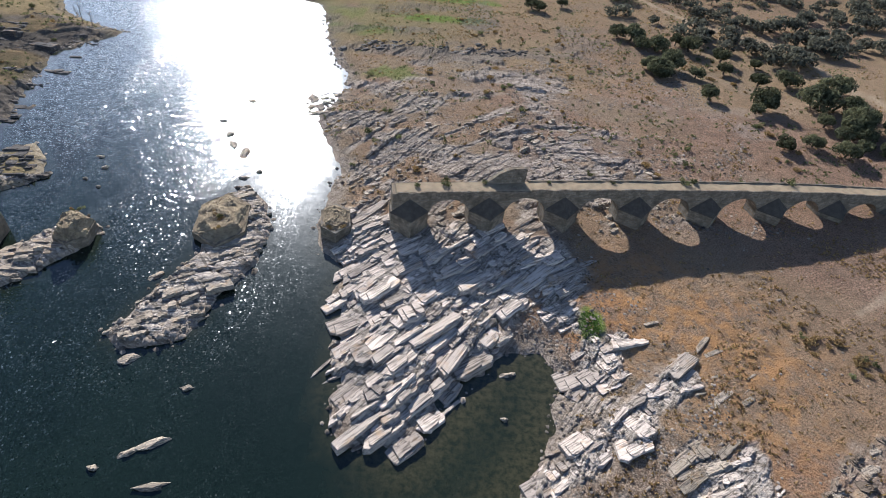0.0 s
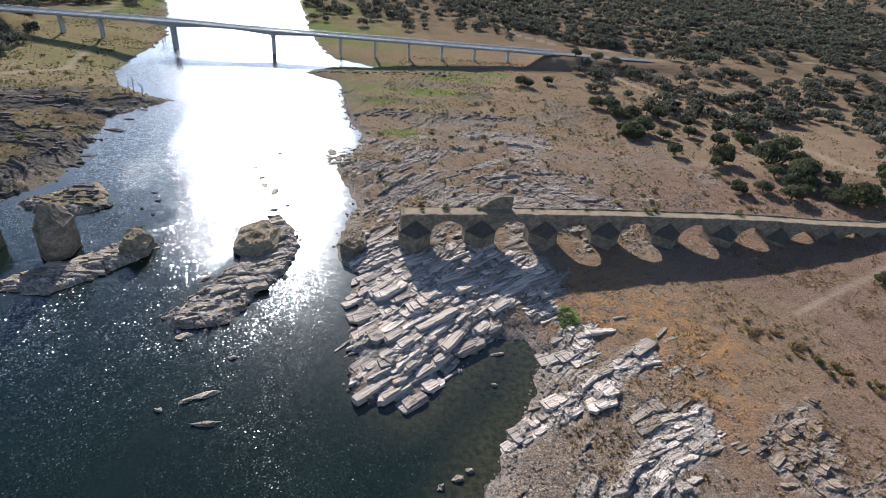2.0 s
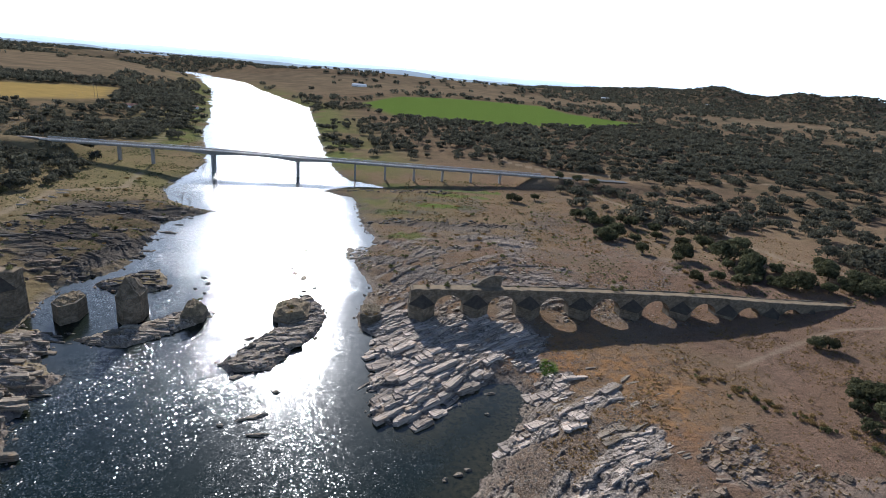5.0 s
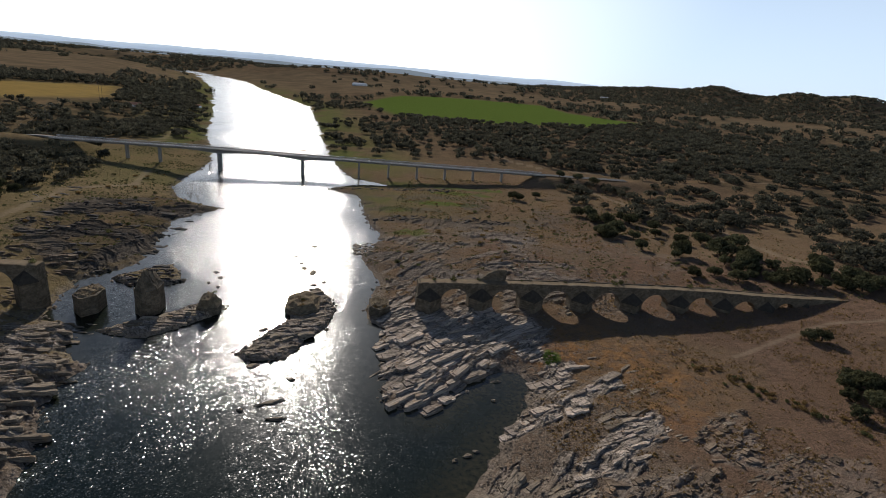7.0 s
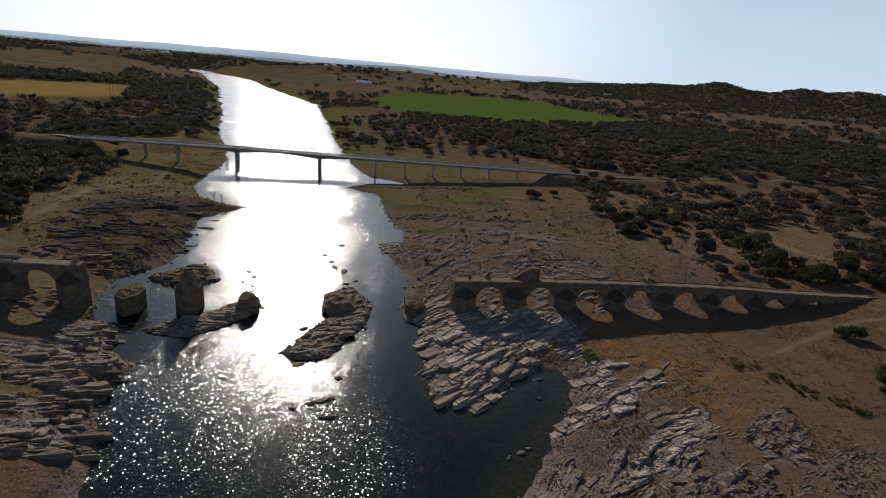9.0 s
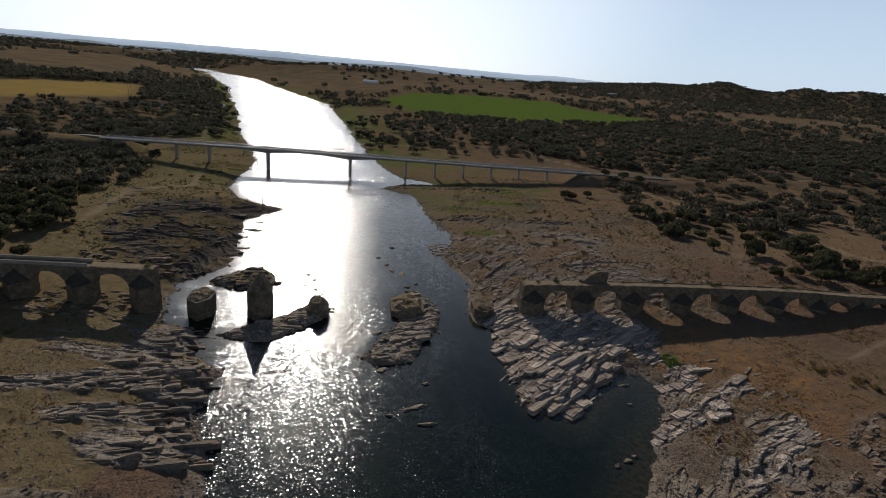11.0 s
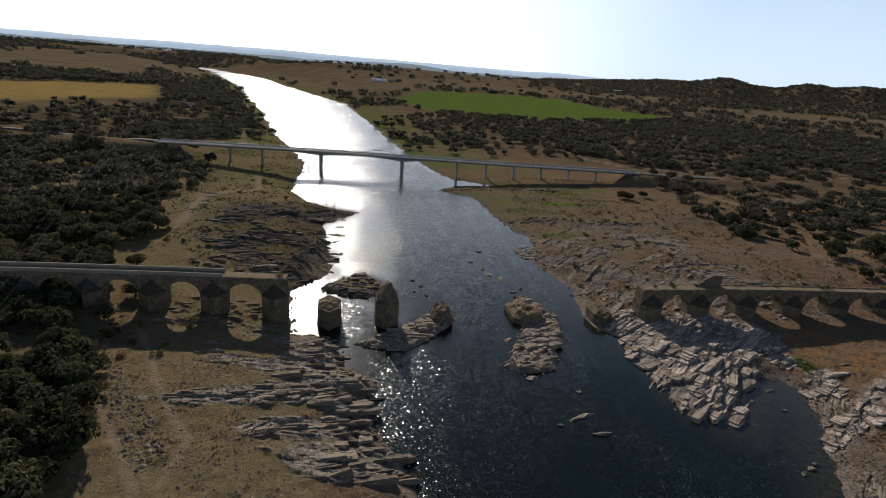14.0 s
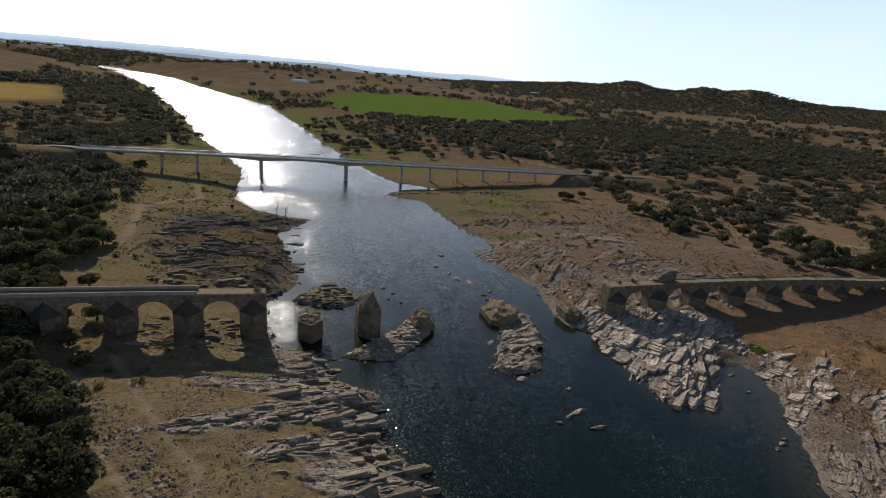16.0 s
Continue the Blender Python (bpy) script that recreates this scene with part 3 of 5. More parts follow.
def hazed_hill_mat(name, tint, glow):
    """Far slopes, with distance haze painted into the tint and an added glow."""
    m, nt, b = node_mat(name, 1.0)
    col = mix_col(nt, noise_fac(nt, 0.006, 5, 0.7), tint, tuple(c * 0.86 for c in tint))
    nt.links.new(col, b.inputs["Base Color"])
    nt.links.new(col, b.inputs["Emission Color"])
    # the slopes are no light source; emission lifts them as bright air would
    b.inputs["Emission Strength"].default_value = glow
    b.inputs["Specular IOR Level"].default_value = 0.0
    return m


HILL_FAR = hazed_hill_mat("hazed_far_hills", (0.37, 0.44, 0.51), 0.72)
HILL_NEAR = hazed_hill_mat("hazed_blue_hills", (0.17, 0.20, 0.22), 0.6)


# ---- mesh helpers ----
def fast_mesh(name, verts, faces, material, shade=False):
    """A mesh from an array of points and an array of faces with one count of corners."""
    verts, faces = np.asarray(verts, np.float32), np.asarray(faces, np.int32)
    me = bpy.data.meshes.new(name)
    me.vertices.add(len(verts))
    me.vertices.foreach_set("co", verts.ravel())
    n = faces.shape[1]
    me.loops.add(faces.size)
    me.loops.foreach_set("vertex_index", faces.ravel())
    me.polygons.add(len(faces))
    me.polygons.foreach_set("loop_start", np.arange(0, faces.size, n, dtype=np.int32))
    me.update(calc_edges=True)
    me.materials.append(material)
    if shade:
        me.shade_smooth()
    return me


def to_mesh(name, bm, material):
    me = bpy.data.meshes.new(name)
    bmesh.ops.recalc_face_normals(bm, faces=bm.faces)
    bm.to_mesh(me)
    bm.free()
    me.materials.append(material)
    return me


def part(name, data, material, parent, label="", m=None):
    """One mesh object under a thing or a part."""
    me = to_mesh(name, data, material) if isinstance(data, bmesh.types.BMesh) else data
    ob = new(name, me)
    ob.parent = parent
    if m is not None:
        ob.matrix_basis = m
    if label:
        ob["label"] = label
    return ob


def thing(name, m, label, category, group="", kind=""):
    ob = new(name)
    ob.matrix_basis = m
    ob.empty_display_size = 0.5
    return tagged(ob, label, category, group, kind)


def prism(bm, ring, z0, z1, inset=0.0):
    """A solid over a ring of (x, y), from z0 to z1, its top drawn in by a share."""
    cx, cy = sum(p[0] for p in ring) / len(ring), sum(p[1] for p in ring) / len(ring)
    lo = [bm.verts.new((x, y, z0)) for x, y in ring]
    hi = [bm.verts.new((x + (cx - x) * inset, y + (cy - y) * inset, z1)) for x, y in ring]
    bm.faces.new(lo[::-1])
    bm.faces.new(hi)
    for i in range(len(ring)):
        j = (i + 1) % len(ring)
        bm.faces.new((lo[i], lo[j], hi[j], hi[i]))
    return lo, hi


def box(bm, x0, x1, y0, y1, z0, z1):
    return prism(bm, [(x0, y0), (x1, y0), (x1, y1), (x0, y1)], z0, z1)


def tube(bm, path, radii, sides=6):
    """A tapered round limb along points."""
    rings = []
    for i, p in enumerate(path):
        a, b = Vector(path[max(i - 1, 0)]), Vector(path[min(i + 1, len(path) - 1)])
        q = (b - a).to_track_quat("Z", "Y")
        rings.append([bm.verts.new(Vector(p) + q @ Vector((radii[i] * math.cos(k * math.tau / sides), radii[i] * math.sin(k * math.tau / sides), 0))) for k in range(sides)])
    for r0, r1 in zip(rings, rings[1:]):
        for k in range(sides):
            bm.faces.new((r0[k], r0[(k + 1) % sides], r1[(k + 1) % sides], r1[k]))
    bm.faces.new(rings[0][::-1])
    bm.faces.new(rings[-1])


# ---- ground: one sheet to the horizon ----
def steps(start, stop, size):
    """Coordinates from start to stop with a local spacing size(c)."""
    out, c = [start], start
    while c < stop:
        c += size(c)
        out.append(c)
    return np.array(out)


def x_size(c):
    gap = min(max(-165 - c, c - (-64), 0), max(-56 - c, c - 82, 0))
    return min(0.40 + 0.045 * gap, 60) if abs(c) < 900 else 60


def y_size(c):
    gap = max(-124 - c, c - 42, 0)
    return min(0.40 + 0.028 * gap, 45) if c > -124 else min(0.5 + 0.1 * gap, 60)


XS, YS = steps(-3600, 3600, x_size), steps(-900, 4500, y_size)
GX, GY = np.meshgrid(XS, YS)
GZ, GD, GROCK = ground_height(GX, GY)


def build_ground():
    ny, nx = GX.shape
    idx = np.arange(nx * ny).reshape(ny, nx)
    faces = np.stack([idx[:-1, :-1], idx[:-1, 1:], idx[1:, 1:], idx[1:, :-1]], -1).reshape(-1, 4)
    me = fast_mesh("ground", np.stack([GX, GY, GZ], -1).reshape(-1, 3), faces, GROUND)
    x, y, d = GX, GY, GD
    r = np.hypot(x, y + 100)
    band = smooth(0.46, 0.6, fbm(x / 20, y / 11, 51, 4))
    gravel = np.maximum(smooth(9, 2, d) * 0.85, 0.8 * soft_in(RIGHT_ROCKS, x, y, 8, 15))
    gravel = np.maximum(gravel, 0.55 * band * smooth(150, 60, np.hypot(x - 10, y - 30)))
    green = smooth(-25, 12, signed(GREEN_FIELD, x, y))
    for gx, gy, rx, ry in ((45.5, -46, 3.0, 5.0), (-12, 78, 12, 7), (-28, 128, 15, 7), (-30, 206, 26, 9), (-48, 132, 9, 5), (-44, 152, 12, 9), (2, 150, 24, 6), (8, 186, 26, 6), (20, 204, 30, 5)):
        q = ((x - gx) / rx) ** 2 + ((y - gy) / ry) ** 2 + 2.2 * (fbm(x / 4, y / 4, 61, 4) - 0.5)
        green = np.maximum(green, (0.85 if gx > 0 else 0.5) * smooth(1.25, 0.5, q) * smooth(-0.5, 1, d))
    marsh = smooth(105, 15, d) * (0.35 * smooth(90, 150, y) + 0.6 * smooth(225, 300, y)) * smooth(0.30, 0.48, fbm(x / 26, y / 40, 62, 3)) * smooth(1900, 1000, y)
    green = np.maximum(green, 0.72 * marsh)
    left = x < -90 - 0.45 * np.clip(y - 100, 0, 5000)
    dry = np.where(left, 0.85, 0.22 * smooth(40, 110, y)) + 0.7 * smooth(120, 20, d) * smooth(230, 320, y) + np.where(left, 0.55, 0.2) * smooth(0.45, 0.62, fbm(x / 45, y / 45, 70, 4))
    path = np.zeros_like(x)
    for line in PATHS:
        dist, _ = edge_dist(line, x, y, closed=False)
        w = 0.6 + 1.3 * (r > 230)
        path = np.maximum(path, smooth(w + 0.9, w - 0.3, dist + 1.2 * (fbm(x / 3, y / 3, 71, 2) - 0.5)))
    yellow = smooth(-12, 12, signed(YELLOW_FIELD, x, y))
    brown = smooth(-20, 20, signed(BROWN_FIELD, x, y))
    brown = np.maximum(brown, 0.3 * smooth(300, 420, y) * (1 - left))
    far_fields = smooth(900, 1600, r) * smooth(0.53, 0.6, fbm(x / 420, y / 260, 80, 3)) * (1 - green)
    hill = np.exp(-((r - 3100) / 600.0) ** 2) * smooth(6, 16, np.degrees(np.arctan2(x, y + 200)))
    scrub = np.maximum(np.maximum(smooth(350, 1300, r) * (1 - far_fields) * 0.8, 0.75 * smooth(330, 520, r)), smooth(0.1, 0.4, hill))
    scrub = np.maximum(scrub, 0.75 * soft_in(LEFT_DARK, x, y, 14, 7))
    dark_rock = np.maximum.reduce([soft_in(LEFT_DARK, x, y, 14, 7), 0.75 * smooth(70, 110, y) * smooth(300, 250, y), 0.15 * soft_in(BEHIND_ROCKS, x, y, 6, 9)])
    rust = np.maximum(smooth(30, 4, np.hypot(x - 62, y + 52) - 12), 0.4 * smooth(26, 3, np.hypot(x + 122, y + 74) - 8))
    stones = np.maximum(GROCK, 0.45 * smooth(4.5, 0.5, d + 5 * (fbm(x / 6, y / 6, 90, 3) - 0.5)) * smooth(1200, 300, y))
    brown = np.maximum(brown, far_fields)
    zero = np.zeros_like(x)
    for key, chans in (("cover_a", (stones, green, gravel)), ("cover_b", (path, dry * (1 - green), yellow)), ("cover_c", (rust, brown * (1 - green) * (1 - yellow), np.clip(scrub, 0, 1) * (1 - green) * (1 - yellow) * (1 - brown)))):
        at = me.attributes.new(key, "FLOAT_COLOR", "POINT")
        at.data.foreach_set("color", np.stack([*(np.clip(c, 0, 1) for c in chans), zero + 1], -1).astype(np.float32).ravel())
    a = strike(x)
    at = me.attributes.new("bedding", "FLOAT_VECTOR", "POINT")
    at.data.foreach_set("vector", np.stack([x * np.cos(a) + y * np.sin(a), -x * np.sin(a) + y * np.cos(a), GZ], -1).astype(np.float32).ravel())
    at = me.attributes.new("dark_rock", "FLOAT", "POINT")
    at.data.foreach_set("value", np.clip(dark_rock, 0, 1).astype(np.float32).ravel())
    ob = new("ground", me)
    sm = (GROCK < 0.3)[:-1, :-1].ravel()
    me.polygons.foreach_set("use_smooth", sm)
    return tagged(ob, "dry ochre valley floor with bare rock and pale tracks", "ground", kind="structure")


build_ground()


def distant_hills(radius, base, swing, seed, material, label):
    """A far ridge round the horizon, with a sloping face and an uneven crest."""
    az = np.radians(np.linspace(-64, 24, 260))
    end = smooth(24, 12, np.degrees(az)) * 0.75 + 0.25
    crest = (base + swing * (fbm(np.degrees(az) / 9, az * 0 + seed, seed, 4) - 0.5)) * end
    rows = [np.stack([r * np.sin(az), r * np.cos(az) - 200, z], -1) for r, z in ((radius - 500, crest * 0 - 5), (radius - 140, crest * 0.72), (radius, crest), (radius + 200, crest * 0 - 5))]
    v = np.concatenate(rows)
    n = len(az)
    idx = np.arange(4 * n).reshape(4, n)
    f = np.stack([idx[:-1, :-1], idx[:-1, 1:], idx[1:, 1:], idx[1:, :-1]], -1).reshape(-1, 4)
    tagged(new("backdrop", fast_mesh("backdrop", v, f, material, True)), label, "hills", kind="structure")


# the blue of both ridges is haze put into their colour
distant_hills(4350, 92, 34, 5, HILL_FAR, "hills along the horizon with pale blue haze in their colour")
distant_hills(3750, 62, 44, 9, HILL_NEAR, "wooded hills before the horizon with blue grey haze in their colour")


def z_at(x, y):
    return float(ground_height(np.array([float(x)]), np.array([float(y)]))[0][0])


def z_many(x, y):
    return ground_height(np.asarray(x, float), np.asarray(y, float))[0]


def build_water():
    """Level water sheet; it knows how open it lies, for the ripples."""
    xs = np.concatenate([np.arange(-2400, -220, 60), np.arange(-220, 60, 3.5), np.arange(60, 400, 40)])
    ys = np.concatenate([np.arange(-460, -130, 20), np.arange(-130, 260, 3.5), np.arange(260, 2500, 45)])
    x, y = np.meshgrid(xs, ys)
    d = signed(RIVER, x, y)
    for poly in (ISLAND, ISLET, BACK_ISLET):
        d = np.minimum(d, -signed(poly, x, y) + 2)
    edge_in = np.where((x > -25) & (y < 0), 22.0, 8.0)
    wind = smooth(0, 1, (d + 9 * (fbm(x / 15, y / 24, 91, 3) - 0.5)) / edge_in) * (0.8 + 0.2 * smooth(-75, -35, y + 30 * (fbm(x / 30, y / 30, 92, 2) - 0.5)))
    wind = wind * (1 - 0.35 * smooth(-45, 25, y) * smooth(-90, -62, x))
    # gusts along the left bank
    wind = np.maximum(wind, 1.6 * smooth(1.15, 0.5, np.hypot((x + 73) / 18, (y + 84) / 40) + 0.8 * (fbm(x / 8, y / 8, 93, 3) - 0.5)))
    n = len(xs)
    idx = np.arange(x.size).reshape(x.shape)
    faces = np.stack([idx[:-1, :-1], idx[:-1, 1:], idx[1:, 1:], idx[1:, :-1]], -1).reshape(-1, 4)
    me = fast_mesh("river_water", np.stack([x, y, 0 * x], -1).reshape(-1, 3), faces, WATER, True)
    at = me.attributes.new("open_water", "FLOAT", "POINT")
    at.data.foreach_set("value", wind.astype(np.float32).ravel())
    at = me.attributes.new("shallow", "FLOAT", "POINT")
    at.data.foreach_set("value", (smooth(15, 1, d) * smooth(-5, 12, x) * (y < -20) + 0.6 * smooth(5, 0, d)).clip(0, 1).astype(np.float32).ravel())
    return tagged(new("river_water", me), "wide dark green river with rippled glittering water", "river", kind="structure")


build_water()


# ---- the ruined old bridge ----
def old_pose(x):
    return Matrix.Translation((x, OLD_Y0 + SLOPE * x, 0)) @ Matrix.Rotation(TURN, 4, "Z")


HALF, NOSE, PIER = 2.4, 6.4, 4.5


def rough(bm, amount, seed=0, often=0.9):
    for v in bm.verts:
        v.co += amount * (noise.noise_vector(v.co * often + Vector((seed * 7.1, 0, 0))))
    return bm


def pier_ring(w=PIER, nose=NOSE, half=HALF):
    return [(-w, -half), (0, -nose), (w, -half), (w, half), (0, nose), (-w, half)]


def pier_shaft(bottom, shoulder, top, seed, pier):
    """Pier body with a pointed cutwater on both sides up to the shoulder, and the wall core above it."""
    bm = bmesh.new()
    prism(bm, pier_ring(pier), bottom, shoulder)
    bmesh.ops.subdivide_edges(bm, edges=bm.edges[:], cuts=2, use_grid_fill=True)
    return rough(bm, 0.10, seed)


def cutwater_cap(shoulder, peak, side, pier):
    """Sloping pyramid that closes the cutwater against the wall."""
    bm = bmesh.new()
    s = side
    a, b, c = bm.verts.new((-pier - 0.1, s * HALF, shoulder)), bm.verts.new((0, s * (NOSE + 0.15), shoulder)), bm.verts.new((pier + 0.1, s * HALF, shoulder))
    t = bm.verts.new((0, s * (HALF - 0.05), peak))
    a2, b2, c2 = bm.verts.new((-pier - 0.1, s * HALF, shoulder - 0.3)), bm.verts.new((0, s * (NOSE + 0.15), shoulder - 0.3)), bm.verts.new((pier + 0.1, s * HALF, shoulder - 0.3))
    for f in ((a, b, t), (b, c, t), (a, t, c), (a, a2, b2, b), (b, b2, c2, c), (a2, c2, b2), (a, c, c2, a2)):
        bm.faces.new(f)
    bmesh.ops.subdivide_edges(bm, edges=bm.edges[:], cuts=2, use_grid_fill=True)
    return rough(bm, 0.09, shoulder)


def span_wall(x0, x1, spring, z0, z1, seed, pier):
    """Wall over one arch from pier axis to pier axis, with the opening going through it."""
    bm = bmesh.new()
    a, b = pier - 0.12, (x1 - x0) - pier + 0.12
    rad = (b - a) / 2
    mid, n = (a + b) / 2, 18
    arc = [(mid - rad * math.cos(math.pi * i / n), spring + rad * 0.96 * math.sin(math.pi * i / n)) for i in range(n + 1)]
    low = min(spring - 0.3, spring)

    def top(px):
        return z0 + (z1 - z0) * px / (x1 - x0)
    rows = []
    for v in (-HALF, HALF):
        lo = [bm.verts.new((px, v, pz)) for px, pz in arc]
        hi = [bm.verts.new((px, v, top(px))) for px, _ in arc]
        el, er = bm.verts.new((0, v, low)), bm.verts.new((x1 - x0, v, low))
        tl, tr = bm.verts.new((0, v, top(0))), bm.verts.new((x1 - x0, v, top(x1 - x0)))
        sl, sr = bm.verts.new((a, v, low)), bm.verts.new((b, v, low))
        for i in range(n):
            bm.faces.new((lo[i], lo[i + 1], hi[i + 1], hi[i]))
        bm.faces.new((el, sl, lo[0], hi[0], tl))
        bm.faces.new((sr, er, tr, hi[n], lo[n]))
        rows.append((lo, hi, el, er, tl, tr, sl, sr))
    (l0, h0, e0, r0, t0, u0, s0, q0), (l1, h1, e1, r1, t1, u1, s1, q1) = rows
    for i in range(n):
        bm.faces.new((l0[i], l1[i], l1[i + 1], l0[i + 1]))
        bm.faces.new((h0[i], h0[i + 1], h1[i + 1], h1[i]))
    for f in ((t0, h0[0], h1[0], t1), (h0[n], u0, u1, h1[n]), (e0, t0, t1, e1), (r0, r1, u1, u0), (e0, e1, s1, s0), (s0, s1, l1[0], l0[0]), (q0, q1, r1, r0), (q0, l0[n], l1[n], q1)):
        bm.faces.new(f)
    return rough(bm, 0.06, seed)


def wall_strip(xa, xb, base_x, v0, v1, drop, rise, n, seed, ragged=0.0):
    """Low wall or paving that follows the deck from xa to xb, in the frame of base_x."""
    bm = bmesh.new()
    rnd = random.Random(seed)
    prev = None
    for i in range(n + 1):
        x = xa + (xb - xa) * i / n
        z = float(old_deck(x))
        s = (x - base_x) / math.cos(TURN)
        cut = ragged * rnd.random()
        ring = [bm.verts.new((s, v0 + ragged * 0.15 * rnd.uniform(-1, 1), z - drop)), bm.verts.new((s, v1, z - drop)), bm.verts.new((s, v1, z + rise - cut)), bm.verts.new((s, v0, z + rise - cut))]
        if prev:
            for k in range(4):
                bm.faces.new((prev[k], prev[(k + 1) % 4], ring[(k + 1) % 4], ring[k]))
        else:
            bm.faces.new(ring)
        prev = ring
    bm.faces.new(prev[::-1])
    return bm


def bridge_section(name, piers, pier, label, spring_at):
    base = piers[0]
    root = thing(name, old_pose(base), label, "bridge")

    def at(x):
        return Matrix.Translation(((x - base) / math.cos(TURN), 0, 0))
    for i, x in enumerate(piers):
        deck = float(old_deck(x))
        sp = spring_at(x)
        foot = min(z_at(x, OLD_Y0 + SLOPE * x + dv) for dv in (-6, -3, 0, 3, 6)) - 2.5
        sh = max(sp + 0.4, deck - 5.2)
        if deck - foot > 4.5:
            shaft = part("pier", pier_shaft(foot, sh, deck, i, pier), STONE, root, "", at(x))
            part("cutwater_cap", cutwater_cap(sh, min(deck - 1.5, sh + 3.7), -1, pier), CAP_STONE, shaft, "dark weathered stone cap")
            part("cutwater_cap", cutwater_cap(sh, min(deck - 1.5, sh + 3.7), 1, pier), CAP_STONE, shaft, "dark weathered stone cap")
    for a, b in zip(piers, piers[1:]):
        s0, s1 = (a - base) / math.cos(TURN), (b - base) / math.cos(TURN)
        rad = (s1 - s0 - 2 * pier + 0.24) / 2
        spring = max(min(float(old_deck(a)), float(old_deck(b))) - 1.75 - rad * 0.96, -50)
        part("arch", span_wall(s0, s1, spring, float(old_deck(a)), float(old_deck(b)), a, pier), STONE, root, "", Matrix.Translation((s0, 0, 0)))
    return root


def spring_right(x):
    return float(old_deck(x)) - 7.4


PIERS_RIGHT = [3.9, 22.7, 41.7, 61.2, 81.0, 100.6, 119.6, 138.6, 156.0]
right_bridge = bridge_section("old_stone_bridge", PIERS_RIGHT, 4.5, "ruined stone arch bridge with pointed piers and bare roadway", spring_right)
bx = PIERS_RIGHT[0]
for xa, xb in ((-0.2, 3.9), (156.0, 190.0)):
    part("end_wall", wall_strip(xa, xb, bx, -HALF + 0.003, HALF - 0.003, 6.5 if xa < 5 else 4.0, 0.0, 6, 5), STONE, right_bridge)
part("roadway", wall_strip(0.8, 190.0, bx, -HALF + 0.5, HALF - 0.5, 0.3, 0.12, 60, 3, 0.06), DECK_EARTH, right_bridge, "bare earthen roadway with dry tufts")
part("parapet", wall_strip(1.0, 24.0, bx, -HALF, -HALF + 0.45, 0.1, 0.35, 22, 8, 0.45), STONE, right_bridge, "broken low parapet")
part("parapet", wall_strip(33.0, 186.0, bx, -HALF, -HALF + 0.45, 0.1, 0.55, 90, 9, 0.3), STONE, right_bridge, "broken low parapet")
part("parapet", wall_strip(33.0, 186.0, bx, HALF - 0.45, HALF, 0.1, 0.5, 90, 10, 0.35), STONE, right_bridge, "broken low parapet")

PIERS_LEFT = [-124.4, -142.4, -159.8, -177.2, -194.0]
left_bridge = bridge_section("old_stone_bridge", PIERS_LEFT[::-1], 3.9, "ruined stone arch bridge with rendered parapets ending in the river", spring_right)
bx = PIERS_LEFT[-1]
part("end_wall", wall_strip(-124.4, -120.8, bx, -HALF + 0.003, HALF - 0.003, 6.5, 0.0, 6, 5), STONE, left_bridge)
part("end_wall", wall_strip(-262.0, -194.0, bx, -HALF + 0.003, HALF - 0.003, 6.5, 0.0, 6, 5), STONE, left_bridge)
part("roadway", wall_strip(-262.0, -121.0, bx, -HALF + 0.45, HALF - 0.45, 0.3, 0.12, 50, 3, 0.05), DECK_EARTH, left_bridge, "pale bare roadway")
part("parapet", wall_strip(-262.0, -139.6, bx, -HALF, -HALF + 0.5, 0.1, 1.05, 40, 8, 0.06), PLASTER, left_bridge, "rendered stone parapet")
part("parapet", wall_strip(-262.0, -139.6, bx, HALF - 0.5, HALF, 0.1, 1.05, 40, 9, 0.06), PLASTER, left_bridge, "rendered stone parapet")


def gable_ruin():
    """Remnant of a gatehouse wall on the roadway: a slanting top and a small opening."""
    root = thing("gatehouse_ruin", old_pose(27.5), "remnant of a rubble gatehouse wall standing on the bridge", "ruin")
    z = float(old_deck(27.5)) + 0.1
    bm = bmesh.new()
    out = [(-5.4, 0), (2.1, 0), (2.1, 1.7), (2.6, 2.3), (3.1, 1.7), (3.1, 0), (4.6, 0), (4.7, 3.9), (3.6, 4.2), (1.2, 4.1), (-0.4, 3.6), (-2.2, 2.6), (-3.6, 1.3)]
    for v in (1.2, 2.3):
        bm.faces.new([bm.verts.new((x, v, h)) for x, h in out])
    bm.verts.ensure_lookup_table()
    n = len(out)
    for i in range(n):
        j = (i + 1) % n
        bm.faces.new((bm.verts[i], bm.verts[j], bm.verts[n + j], bm.verts[n + i]))
    bmesh.ops.triangulate(bm, faces=bm.faces[:])
    bmesh.ops.subdivide_edges(bm, edges=bm.edges[:], cuts=1)
    part("wall", rough(bm, 0.14, 3), STONE, root, "", Matrix.Translation((0, 0, z)))


gable_ruin()


